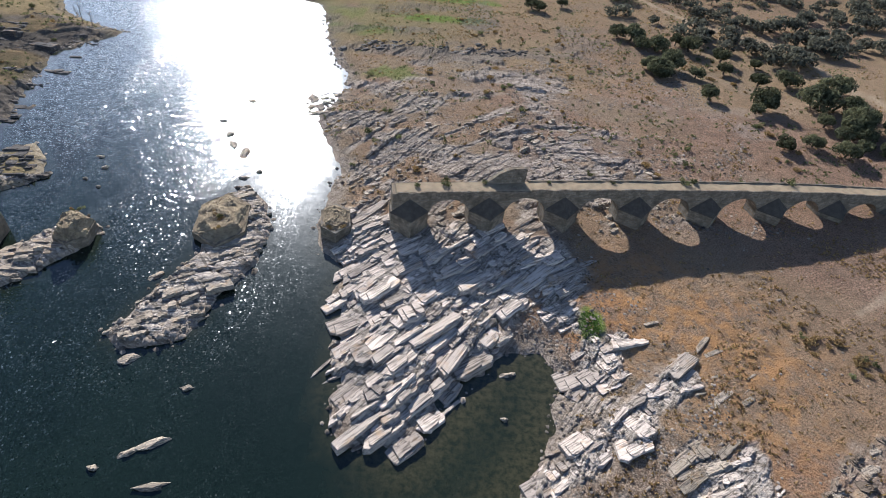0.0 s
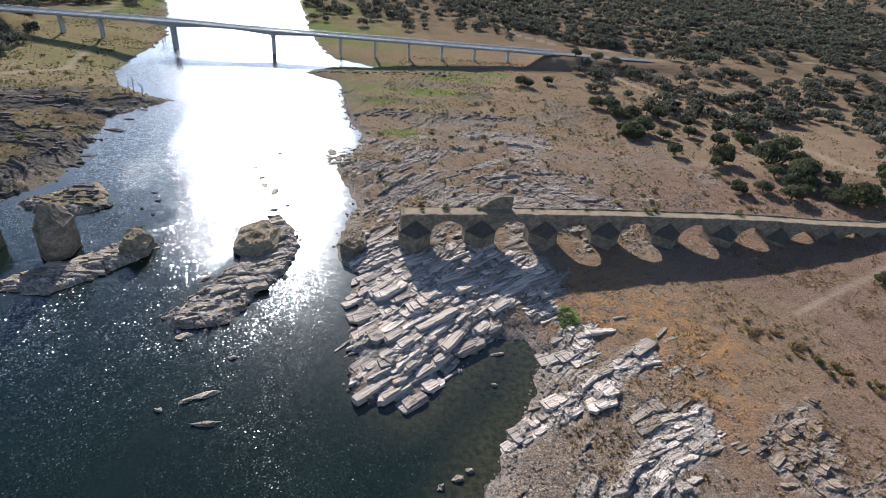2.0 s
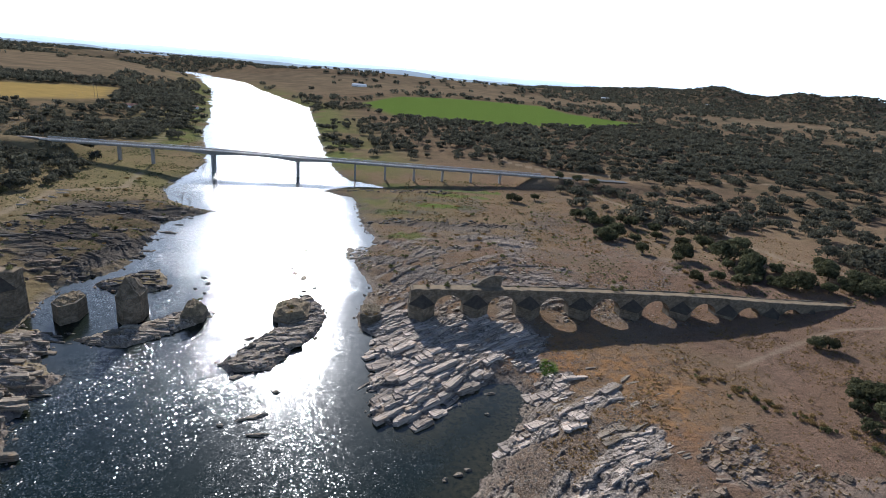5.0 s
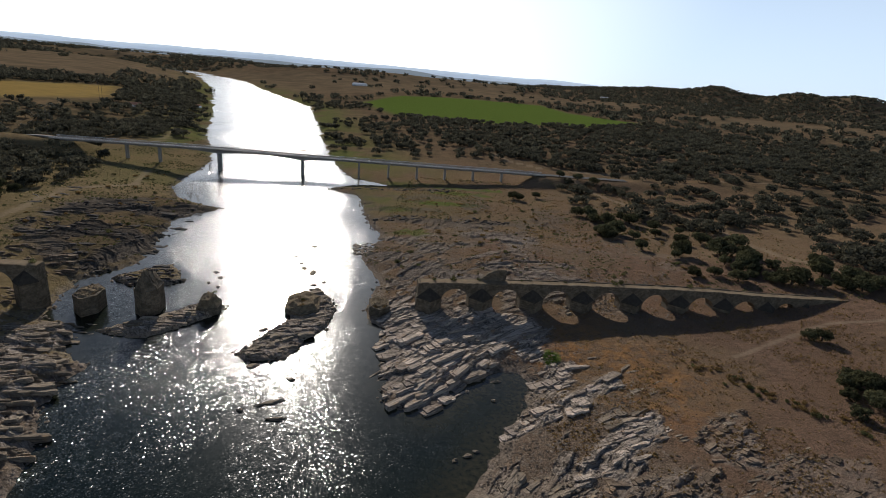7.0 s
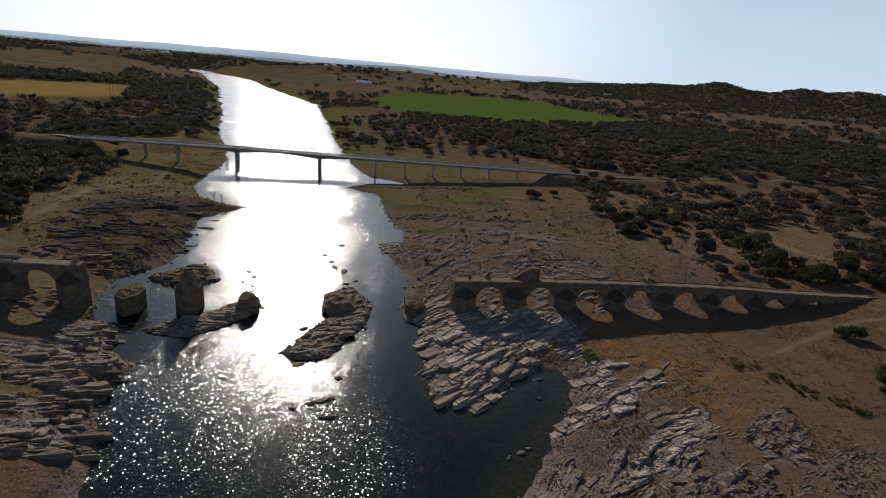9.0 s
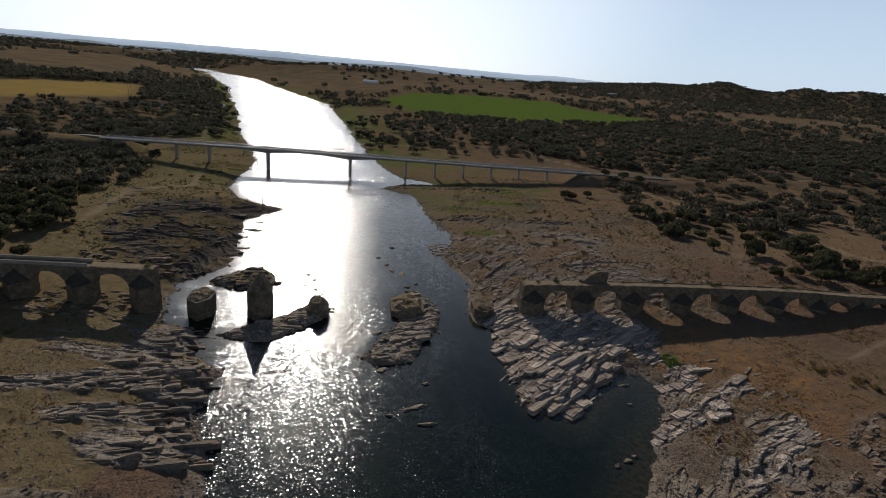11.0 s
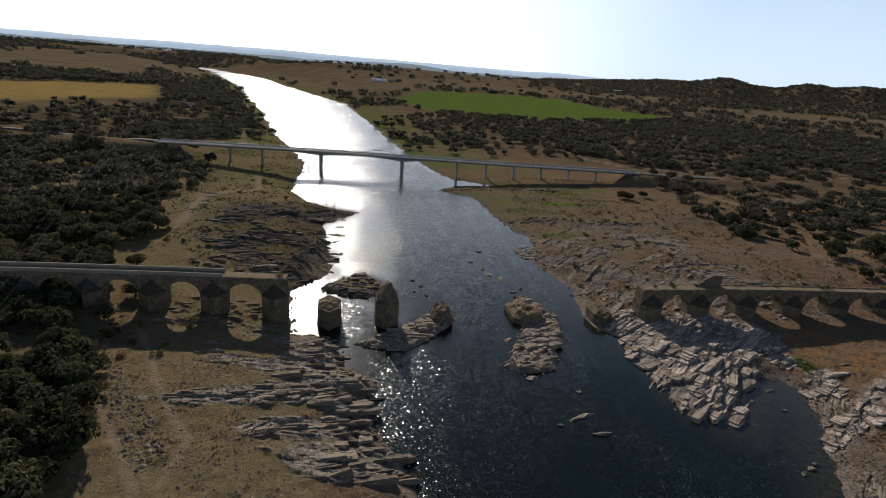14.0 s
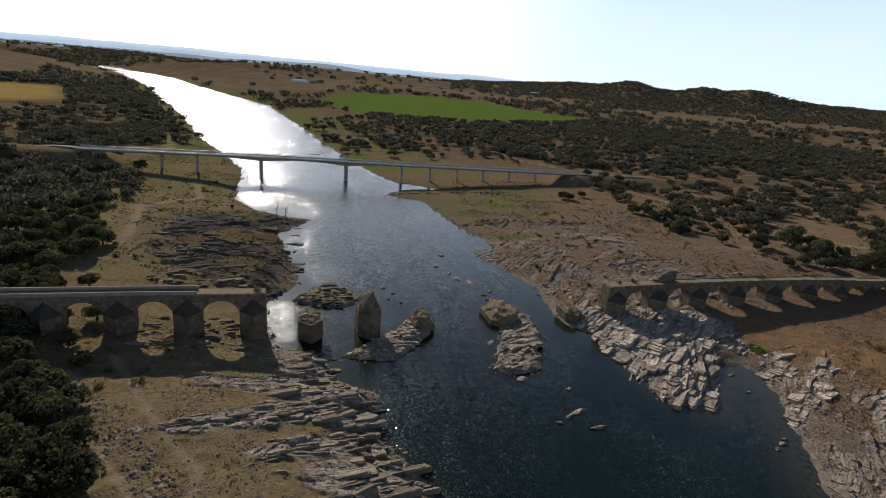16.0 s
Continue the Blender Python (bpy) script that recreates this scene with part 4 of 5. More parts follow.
def lone_pier(x, top, kind, label, w=3.8, nose=NOSE + 0.6, half=HALF + 0.8, dv=0.0, bottom=-2.5):
    """A pier whose arches have fallen: masonry skirt and an overgrown rubble top."""
    root = thing("ruined_pier", old_pose(x) @ Matrix.Translation((0, dv, 0)), label, "bridge pier", "piers standing in the river")
    bm = bmesh.new()
    prism(bm, pier_ring(w, nose, half), bottom, top, 0.02)
    bmesh.ops.subdivide_edges(bm, edges=bm.edges[:], cuts=3, use_grid_fill=True)
    part("masonry", rough(bm, 0.16, x), STONE, root)
    ring = pier_ring(w * 0.93, nose * 0.93, half * 0.95)
    bm = bmesh.new()
    if kind == "gable":
        lo = [bm.verts.new((px, py, top - 0.2)) for px, py in ring]
        k = 0.92
        p = [bm.verts.new((0.2, -nose * 0.62 * k, top + 6.8)), bm.verts.new((w * 0.35, 0.3, top + 4.6)), bm.verts.new((0.4, nose * 0.7, top + 3.4)), bm.verts.new((-w * 0.55, half * 0.4, top + 3.2))]
        for f in ((lo[0], lo[1], p[0]), (lo[1], lo[2], p[0]), (lo[2], p[1], p[0]), (lo[2], lo[3], p[1]), (lo[3], lo[4], p[2], p[1]), (lo[4], lo[5], p[3], p[2]), (lo[5], lo[0], p[0], p[3]), (p[0], p[1], p[2], p[3])):
            bm.faces.new(f)
        bmesh.ops.triangulate(bm, faces=bm.faces[:])
        bmesh.ops.subdivide_edges(bm, edges=bm.edges[:], cuts=5, use_grid_fill=True)
        part("broken_core", rough(rough(bm, 0.4, x), 0.22, x + 2, 2.2), STONE, root, "jagged rubble core rising to a point")
    else:
        lift = {"mound": 2.2, "flat": 0.7, "dome": 3.4}[kind]
        lo = [bm.verts.new((px, py, top - 0.15)) for px, py in ring]
        mid = [bm.verts.new((px * 0.66, py * 0.7, top + lift * 0.75)) for px, py in ring]
        t = bm.verts.new((0.3, 0.8, top + lift))
        for i in range(6):
            j = (i + 1) % 6
            bm.faces.new((lo[i], lo[j], mid[j], mid[i]))
            bm.faces.new((mid[i], mid[j], t))
        bmesh.ops.triangulate(bm, faces=bm.faces[:])
        bmesh.ops.subdivide_edges(bm, edges=bm.edges[:], cuts=7, use_grid_fill=True)
        part("rubble_top", rough(rough(bm, 0.55, x, 0.45), 0.34, x + 3, 1.9), RUBBLE, root, "earth and rubble with dry weeds")
    return root


lone_pier(-107.6, 6.3, "flat", "low ruined masonry pier topped with dry weeds in water")
lone_pier(-89.2, 9.0, "gable", "tall ruined pier with a pointed broken top")
lone_pier(-70.6, 2.6, "dome", "eroded rubble stump of a bridge pier on rocks", 3.6, 5.6, 3.0)
lone_pier(-40.0, 1.9, "mound", "wide overgrown pier base with a masonry kerb", 6.0, 11.0, 5.6, 4.4)
lone_pier(-13.4, 3.6, "flat", "low pointed pier stub beside the bank", 3.6, 6.4, 3.4, 1.5)


# ---- road bridge downstream ----
def new_pose(x):
    return Matrix.Translation((x, NEW_Y0 + SLOPE * x, 0)) @ Matrix.Rotation(TURN, 4, "Z")


PIERS_NEW = [-236.0, -214.0, -172.6, -112.8, -70.5, -47.8, -25.5, -3.2, 19.5, 43.0]


def road_bridge():
    root = thing("road_bridge", new_pose(0), "long grey concrete road bridge over the river", "bridge")

    def sweep(name, xa, xb, n, v0, v1, lo, hi, material, label=""):
        bm, prev = bmesh.new(), None
        for i in range(n + 1):
            x = xa + (xb - xa) * i / n
            z = float(new_deck(x))
            s = x / math.cos(TURN)
            a, b = lo(x), hi(x)
            ring = [bm.verts.new((s, v0, z + a)), bm.verts.new((s, v1, z + a)), bm.verts.new((s, v1, z + b)), bm.verts.new((s, v0, z + b))]
            if prev:
                for k in range(4):
                    bm.faces.new((prev[k], prev[(k + 1) % 4], ring[(k + 1) % 4], ring[k]))
            else:
                bm.faces.new(ring)
            prev = ring
        bm.faces.new(prev[::-1])
        return part(name, bm, material, root, label)

    def depth(x):
        d = 1.5
        for p in (-172.6, -112.8):
            d = max(d, 1.5 + 1.9 * max(0.0, 1 - abs(x - p) / 26.0) ** 1.6)
        return -d
    sweep("girder", -282, 76, 150, -3.0, 3.0, depth, lambda x: -0.35, CONCRETE)
    sweep("deck_slab", -284, 78, 40, -5.6, 5.6, lambda x: -0.35, lambda x: 0.0, CONCRETE)
    sweep("carriageway", -286, 150, 50, -4.2, 4.2, lambda x: -0.02, lambda x: 0.06, ASPHALT, "grey asphalt carriageway")
    for v in (-5.5, 5.2):
        sweep("kerb", -284, 78, 40, v, v + 0.3, lambda x: -0.05, lambda x: 0.35, CONCRETE)
        sweep("guard_rail", -284, 78, 40, v + 0.08, v + 0.16, lambda x: 0.95, lambda x: 1.15, STEEL, "thin steel guard rail")
        sweep("guard_rail", -284, 78, 40, v + 0.08, v + 0.16, lambda x: 0.6, lambda x: 0.72, STEEL, "thin steel guard rail")
    bm = bmesh.new()
    box(bm, -0.04, 0.04, -0.05, 0.05, 0, 0.85)
    post = to_mesh("rail_post", bm, STEEL)
    for i in range(0, 60):
        x = -283 + i * 6.1
        for v in (-5.38, 5.32):
            part("rail_post", post, STEEL, root, "", Matrix.Translation((x / math.cos(TURN), v, float(new_deck(x)) + 0.3)))
    for x in PIERS_NEW:
        big = x in (-172.6, -112.8)
        foot = -3.0 if big else z_at(x, NEW_Y0 + SLOPE * x) - 1.5
        top = float(new_deck(x)) + depth(x) + 0.05
        bm = bmesh.new()
        w, l = (1.2, 3.0) if big else (0.7, 2.4)
        ring = [(-w, -l * 0.8), (-w * 0.6, -l), (w * 0.6, -l), (w, -l * 0.8), (w, l * 0.8), (w * 0.6, l), (-w * 0.6, l), (-w, l * 0.8)]
        prism(bm, ring, foot, top)
        prism(bm, [(px * 1.25, py * 1.12) for px, py in ring], top - 0.7, top - 0.02)
        part("pier", bm, CONCRETE, root, "", Matrix.Translation((x / math.cos(TURN), 0, 0)))


road_bridge()


def country_road(line, width, label):
    """A strip of asphalt with gravel shoulders that follows the ground."""
    p = np.array(line, float)
    cum = np.concatenate([[0], np.cumsum(np.hypot(*np.diff(p, axis=0).T))])
    t = np.linspace(0, cum[-1], 60)
    x, y = np.interp(t, cum, p[:, 0]), np.interp(t, cum, p[:, 1])
    dx, dy = np.gradient(x), np.gradient(y)
    n = np.hypot(dx, dy)
    z = np.convolve(np.pad(z_many(x, y), 4, "edge"), np.ones(9) / 9, "valid") + 0.45
    z[0] = float(new_deck(line[0][0])) + 0.05
    root = tagged(new("road"), label, "road", kind="structure")
    for name, half, lift, drop, material in (("shoulder", width / 2 + 1.2, -0.05, 1.5, GROUND), ("carriageway", width / 2, 0.0, 0.3, ASPHALT)):
        rows = [np.stack([x + s * half * dy / n, y - s * half * dx / n, z + lift - d], -1) for s, d in ((-1, drop), (-1, 0), (1, 0), (1, drop))]
        idx = np.arange(4 * len(x)).reshape(4, -1)
        f = np.stack([idx[:-1, :-1], idx[:-1, 1:], idx[1:, 1:], idx[1:, :-1]], -1).reshape(-1, 4)
        part(name, fast_mesh(name, np.concatenate(rows), f, material), material, root)


country_road(ROAD, 7.0, "grey country road running between the trees")


# ---- rock slabs ----
def slab_mesh(seed, material):
    """A broken plate of unit size: straight sides along the bedding, chopped ends, one or two thinner leaves lying on it."""
    rnd = random.Random(seed)
    bm = bmesh.new()

    def leaf(x0, x1, y0, y1, lo, hi, lean):
        pts = [(x0, y0 + rnd.uniform(0, 0.35) * (y1 - y0)), (x0 + rnd.uniform(0.04, 0.3) * (x1 - x0), y0), (x0 + rnd.uniform(0.4, 0.65) * (x1 - x0), y0 + rnd.uniform(-0.04, 0.07)), (x1 - rnd.uniform(0.02, 0.25) * (x1 - x0), y0 + rnd.uniform(0, 0.05)),
               (x1, y0 + rnd.uniform(0.1, 0.5) * (y1 - y0)), (x1 - rnd.uniform(0, 0.1), y1 - rnd.uniform(0, 0.2) * (y1 - y0)), (x1 - rnd.uniform(0.1, 0.35) * (x1 - x0), y1), (x0 + rnd.uniform(0.3, 0.5) * (x1 - x0), y1 + rnd.uniform(-0.07, 0.03)), (x0 + rnd.uniform(0.02, 0.2) * (x1 - x0), y1 - rnd.uniform(0, 0.1))]
        n = len(pts)
        rings = []
        for k, z in ((1.03, lo), (1.0, hi - 0.06), (0.965, hi)):
            rings.append([bm.verts.new((x * k + rnd.uniform(-0.008, 0.008), y * k + rnd.uniform(-0.012, 0.012), z + (lean * x + rnd.uniform(-0.025, 0.025) if z > 0 else 0))) for x, y in pts])
        for r0, r1 in zip(rings, rings[1:]):
            for i in range(n):
                j = (i + 1) % n
                bm.faces.new((r0[i], r0[j], r1[j], r1[i]))
        bm.faces.new(rings[-1])
    lean = rnd.uniform(-0.1, 0.1)
    leaf(-0.5, 0.5, -0.5, 0.5, -1.5, 0.2, lean)
    if rnd.random() < 0.75:
        e = rnd.uniform(-0.15, 0.2)
        leaf(-0.48 + rnd.uniform(0, 0.35), 0.2 + e, -0.46, rnd.uniform(-0.05, 0.3), 0.1, 0.45 + rnd.uniform(-0.06, 0.12), lean)
    if rnd.random() < 0.4:
        leaf(rnd.uniform(-0.1, 0.15), 0.47, -0.44, rnd.uniform(-0.2, 0.1), 0.1, 0.62, lean)
    return to_mesh("slab", bm, material)


def outcrop(label, poly, material, seed, limit, row=2.3, long=(3.0, 8.5), keep=0.8, thick=(0.5, 1.1), dip=-11, band=0.0, loose=3.5, joint=0.45, ragged=4):
    """Layered plates laid along the strike of the rock inside a stretch of the plan, large and small mixed."""
    rnd = random.Random(seed)
    p = np.array(poly, float)
    cx, cy = p.mean(0)
    root = thing("rock_outcrop", Matrix.Translation((cx, cy, z_at(cx, cy))), label, "rock", kind="")
    meshes = [slab_mesh(seed * 20 + i, material) for i in range(14)]
    a = float(strike(cx))
    du, dw = np.array([math.cos(a), math.sin(a)]), np.array([-math.sin(a), math.cos(a)])
    uw = np.stack([(p - (cx, cy)) @ du, (p - (cx, cy)) @ dw], 1)
    spots = []
    w = uw[:, 1].min()
    while w < uw[:, 1].max():
        width = row * rnd.choice((0.35, 0.5, 0.7, 1.0, 1.4, 2.1))
        u = uw[:, 0].min() + rnd.uniform(-6, 0)
        while u < uw[:, 0].max():
            ln = rnd.uniform(*long) * min(1.5, 0.45 + 0.6 * width / row) * rnd.choice((0.5, 0.8, 1.0, 1.3))
            x, y = np.array([cx, cy]) + (u + ln / 2) * du + (w + width / 2 + rnd.gauss(0, 0.35)) * dw
            if rnd.random() < keep:
                spots.append((x, y, ln, width * rnd.uniform(0.8, 1.25)))
            u += ln * rnd.uniform(0.8, 1.15)
        w += width * rnd.uniform(0.75, 1.0)
    xs, ys = np.array([s[0] for s in spots]), np.array([s[1] for s in spots])
    ok = signed(poly, xs, ys) + ragged * (fbm(xs / 5, ys / 5, seed, 2) - 0.5) > 0
    us, ws = xs * du[0] + ys * du[1], xs * dw[0] + ys * dw[1]
    ok &= fbm(us / 26, ws / 6.5, seed + 5, 2) > band
    hs = ground_height(xs, ys)[0]
    chosen = [(s, h) for s, h, k in zip(spots, hs, ok) if k]
    rnd.shuffle(chosen)
    inv = root.matrix_basis.inverted()
    for (x, y, ln, width), h in chosen[:limit]:
        th = rnd.uniform(*thick) * min(1.2, 0.45 + 0.3 * width)
        lift = -0.12 + 0.26 * rnd.random() - 0.16 * th
        turn = a + 0.5 * (float(strike(x)) - a) + radians(rnd.gauss(0, loose))
        m = Matrix.Translation((x, y, max(h, -0.15) + lift)) @ Matrix.Rotation(turn, 4, "Z") @ Matrix.Rotation(radians(rnd.gauss(dip, 3.5)), 4, "X") @ Matrix.Rotation(radians(rnd.gauss(0, 2)), 4, "Y")
        shear = Matrix.Identity(4)
        shear[0][1] = rnd.gauss(joint, 0.18)
        m = m @ shear @ Matrix.Diagonal((ln, width, th, 1))
        part("slab", rnd.choice(meshes), material, root, "", inv @ m)
    return root


outcrop("pale tilted slate slabs running down into the river", SLAB_POINT, SLAB, 1, 300, row=2.1, keep=0.93, long=(3.5, 10), thick=(0.55, 1.2), dip=-8, loose=3)
for k, poly in enumerate(RIGHT_LEDGES):
    outcrop("pale broken slate ledge on the stony bank", poly, SLAB, 20 + k, 110, row=1.5, keep=0.9, long=(2.0, 6.0), thick=(0.5, 1.0), dip=-8, loose=5)
for k, poly in enumerate(RIGHT_SHELVES):
    outcrop("weathered slate shelf half buried in gravel", poly, SLAB_L if k else SLAB, 30 + k, 100, row=1.3, keep=0.7, long=(2.0, 6.0), thick=(0.4, 0.9), dip=-9, loose=6)
for k, poly in enumerate(DARK_RIBS):
    outcrop("rough grey rock ribs on the dry slope", poly, SLAB_B, 40 + k, 100, row=1.1, keep=0.42, long=(0.9, 3.2), thick=(0.6, 1.3), dip=-10, loose=12)
for k, poly in enumerate(LEFT_LEDGES + LEFT_SHELVES):
    outcrop("long tilted slate ledge on the trampled river bank", poly, SLAB_L, 50 + k, 90, row=1.2, keep=0.85, long=(3, 9), thick=(0.4, 0.85), dip=-8, loose=3, joint=0.2)
outcrop("rugged slate blocks behind the ruined bridge", BEHIND_ROCKS, SLAB_L, 4, 290, row=1.2, keep=0.5, long=(0.8, 2.8), thick=(0.6, 1.4), dip=-8, band=0.45, loose=14)
outcrop("dark weathered slate rock above the water", LEFT_DARK, SLAB_D, 5, 240, row=2.2, keep=0.4, long=(2, 5), thick=(0.5, 1.0), dip=-6, band=0.47)
outcrop("narrow rocky island of slate blocks", ISLAND, SLAB_L, 6, 150, row=1.2, long=(1.2, 4), keep=0.6, thick=(0.5, 1.0), dip=-6)
outcrop("low slate rocks at the foot of the piers", ISLET, SLAB_L, 7, 120, row=1.2, long=(1.5, 5), keep=0.6, thick=(0.4, 0.9), dip=-6)
outcrop("small dark rock islet behind the piers", BACK_ISLET, SLAB_D, 8, 60, row=1.6, long=(1.5, 4), keep=0.6, thick=(0.6, 1.2), dip=-6)
outcrop("scattered slate ribs on the dry slope", [(58, -40), (72, -50), (100, -72), (112, -95), (96, -118), (72, -110), (70, -80)], SLAB_L, 9, 80, row=0.6, long=(2.0, 5.0), keep=0.9, thick=(0.25, 0.45), band=0.60, dip=-4)


outcrop("dark low rocks along the spit below the road bridge", [(-80, 171), (-60, 176), (-30, 180), (5, 191), (14, 199), (-10, 201), (-36, 191), (-62, 186)], SLAB_D, 10, 90, row=1.6, long=(1.2, 4), keep=0.7, thick=(0.6, 1.3), dip=-6, loose=12)
outcrop("dark grey rocks across the grassy bank", [(-47, 97), (-20, 103), (12, 103), (44, 110), (40, 119), (8, 118), (-24, 114)], SLAB_D, 11, 110, row=1.5, long=(1.2, 4), keep=0.7, thick=(0.6, 1.2), dip=-6, loose=12, band=0.4)
outcrop("low rock shelf at the edge of the river", [(-38, 44), (-30, 40), (-25, 52), (-27, 62), (-36, 60)], SLAB_L, 12, 40, row=1.5, long=(1.2, 4), keep=0.7, thick=(0.5, 1.1), dip=-6, loose=10)


outcrop("brown rocks on the ground beneath the bridge arches", [(-122, -55), (-124, -40), (-140, -38), (-158, -44), (-168, -54), (-150, -62), (-134, -60)], SLAB_B, 60, 110, row=1.4, long=(1.5, 5), keep=0.6, thick=(0.6, 1.3), dip=-9, loose=8, joint=0.2)
outcrop("brown rocks in the meadow behind the ruined bridge", [(-150, -22), (-128, -20), (-132, -2), (-160, -4), (-172, -14)], SLAB_B, 61, 80, row=1.5, long=(1.5, 5), keep=0.5, thick=(0.6, 1.3), dip=-9, loose=8, joint=0.2)


def boulder_mesh(seed, material):
    bm = bmesh.new()
    bmesh.ops.create_icosphere(bm, subdivisions=2, radius=0.5)
    for v in bm.verts:
        v.co *= 0.75 + 0.6 * noise.noise(v.co * 2.2 + Vector((seed * 3.7, 1, 2)))
        v.co.z *= 0.7
    return to_mesh("boulder", bm, material)


BOULDERS = [boulder_mesh(i, SLAB_L) for i in range(5)]
for i, (x, y, lx, ly, ang) in enumerate([(-30, -69, 2.2, 1.4, 20), (-31, -80, 5.0, 1.8, 28), (-34, -82, 2.6, 1.4, 40), (-28, -87, 4.8, 1.5, 14), (-38, -85, 2.0, 1.2, 0), (-37, 53, 7, 4, 120),
                                         (-33, 47, 5, 3, 100), (-47, 12, 5, 3, 100), (-52, 16, 4, 2.4, 120), (-55, 22, 3, 2, 80), (-56, 46, 3.4, 2, 0), (-60, 30, 2, 1.4, 0), (28, -59, 3, 1.2, 20),
                                         (27, -69, 1.4, 1, 0), (20, -93, 2.6, 1.6, 30), (17, -95, 1.8, 1.2, 70), (22, -91, 1.6, 1.2, 0), (-84, 2, 2, 1.4, 0), (-80, -3, 1.8, 1.2, 40), (-77, -12, 1.5, 1, 0),
                                         (-82, -9, 1.4, 1, 0), (-43, -64, 3.4, 2.6, 30), (-48, -42, 3, 2.2, 60), (-43, -1, 2.6, 1.6, 10), (-40, 3, 2, 1.4, 50), (-112, 345, 9, 3, 10), (-150, 330, 10, 3, 5)]):
    ob = new("rock", BOULDERS[i % 5])
    ob.matrix_basis = Matrix.Translation((x, y, 0.05)) @ Matrix.Rotation(radians(ang), 4, "Z") @ Matrix.Diagonal((lx * 1.25, ly * 1.25, 1.5, 1))
    tagged(ob, "grey slate rock rising out of the river", "rock", "rocks in the river")


def scatter_stones(name, label, shore):
    """Loose stones over the banks or along the water, one mesh."""
    rng = np.random.default_rng(5 + shore)
    n = 60000
    x = np.concatenate([rng.uniform(10, 100, n), rng.uniform(-150, -66, n // 2), rng.uniform(-30, 110, n)])
    y = np.concatenate([rng.uniform(-125, -15, n), rng.uniform(-125, -45, n // 2), rng.uniform(-10, 115, n)])
    h, d, rk = ground_height(x, y)
    dens = 0.15 + 0.85 * smooth(0.45, 0.65, fbm(x / 9, y / 9, 33, 3))
    dens = dens * np.where(x > -60, np.maximum(np.where(y < -10, smooth(75, 45, x + 0.35 * y + 20), 0.45), 0.08), 0.6) * smooth(-1.2, 0.2, d)
    if shore:
        x, y = rng.uniform(-190, 45, 90000), rng.uniform(-125, 260, 90000)
        d = land(x, y)[1]
        keep = (d > -1.6) & (d < 2.6)
        x, y = x[keep], y[keep]
        h, d, rk = ground_height(x, y)
        dens = 0.1 + 0.9 * smooth(0.42, 0.62, fbm(x / 12, y / 12, 35, 3))
    if not shore:
        strip = edge_dist([(-158, -80), (-148, -93), (-138, -103), (-132, -108), (-124, -118)], x, y, closed=False)[0]
        dens = np.where(strip < 3.5, 0.7, dens)
    ok = rng.random(len(x)) < dens
    x, y, h = x[ok], y[ok], h[ok]
    n = len(x)
    if not shore:
        strip = strip[ok]
    size = 0.09 + 0.36 * rng.random(n) ** 5 + 0.08 * rng.random(n)
    size = np.where(y > -10, size * 1.25, size)
    if not shore:
        size = np.where(strip < 3.5, size * 1.4, size)
    if shore:
        size = 0.15 + 0.8 * rng.random(n) ** 4
        h = np.maximum(h, -0.1)
    base = np.array([(1, 0, 0), (0.3, 0.9, 0), (-0.8, 0.5, 0), (-0.6, -0.7, 0), (0.5, -0.8, 0), (0.1, 0.1, 0.75)], float)
    faces = np.array([(0, 1, 5), (1, 2, 5), (2, 3, 5), (3, 4, 5), (4, 0, 5)])
    a = rng.uniform(0, math.tau, n)
    jit = rng.uniform(0.7, 1.3, (n, 6, 3))
    v = base[None] * jit * size[:, None, None]
    c, s = np.cos(a)[:, None], np.sin(a)[:, None]
    px, py = v[..., 0] * c - v[..., 1] * s, v[..., 0] * s + v[..., 1] * c
    pos = np.stack([px + x[:, None], py + y[:, None], v[..., 2] + h[:, None] - 0.03], -1).reshape(-1, 3)
    f = (faces[None] + 6 * np.arange(n)[:, None, None]).reshape(-1, 3)
    ob = new(name, fast_mesh(name, pos, f, PEBBLE))
    tagged(ob, label, "stones", kind="stuff")


scatter_stones("loose_stones", "loose grey stones strewn over the dry banks", 0)
scatter_stones("shore_stones", "dark and grey stones along the water", 1)


# ---- trees ----
def leaf_cloud(rng, lumps, per_lump, leaf, flat=0.82):
    """Quads on and in overlapping round clumps: centres (x, y, z, r)."""
    out = []
    for cx, cy, cz, r in lumps:
        d = rng.normal(size=(per_lump, 3))
        d /= np.linalg.norm(d, axis=1)[:, None]
        d[:, 2] *= flat
        p = d * (r * rng.uniform(0.78, 1.08, (per_lump, 1))) + (cx, cy, cz)
        nrm = d / np.linalg.norm(d, axis=1)[:, None] + 0.42 * rng.normal(size=(per_lump, 3))
        nrm /= np.linalg.norm(nrm, axis=1)[:, None] + 1e-9
        u = np.cross(nrm, rng.normal(size=(per_lump, 3)))
        u /= np.linalg.norm(u, axis=1)[:, None] + 1e-9
        w = np.cross(nrm, u)
        s = leaf * rng.uniform(0.6, 1.35, (per_lump, 1))
        out.append(np.stack([p - u * s, p + u * s * 0.7 + w * s * 0.95, p + u * s * 0.7 - w * s * 0.95], 1))
    v = np.concatenate(out).reshape(-1, 3)
    return v, np.arange(len(v)).reshape(-1, 3)


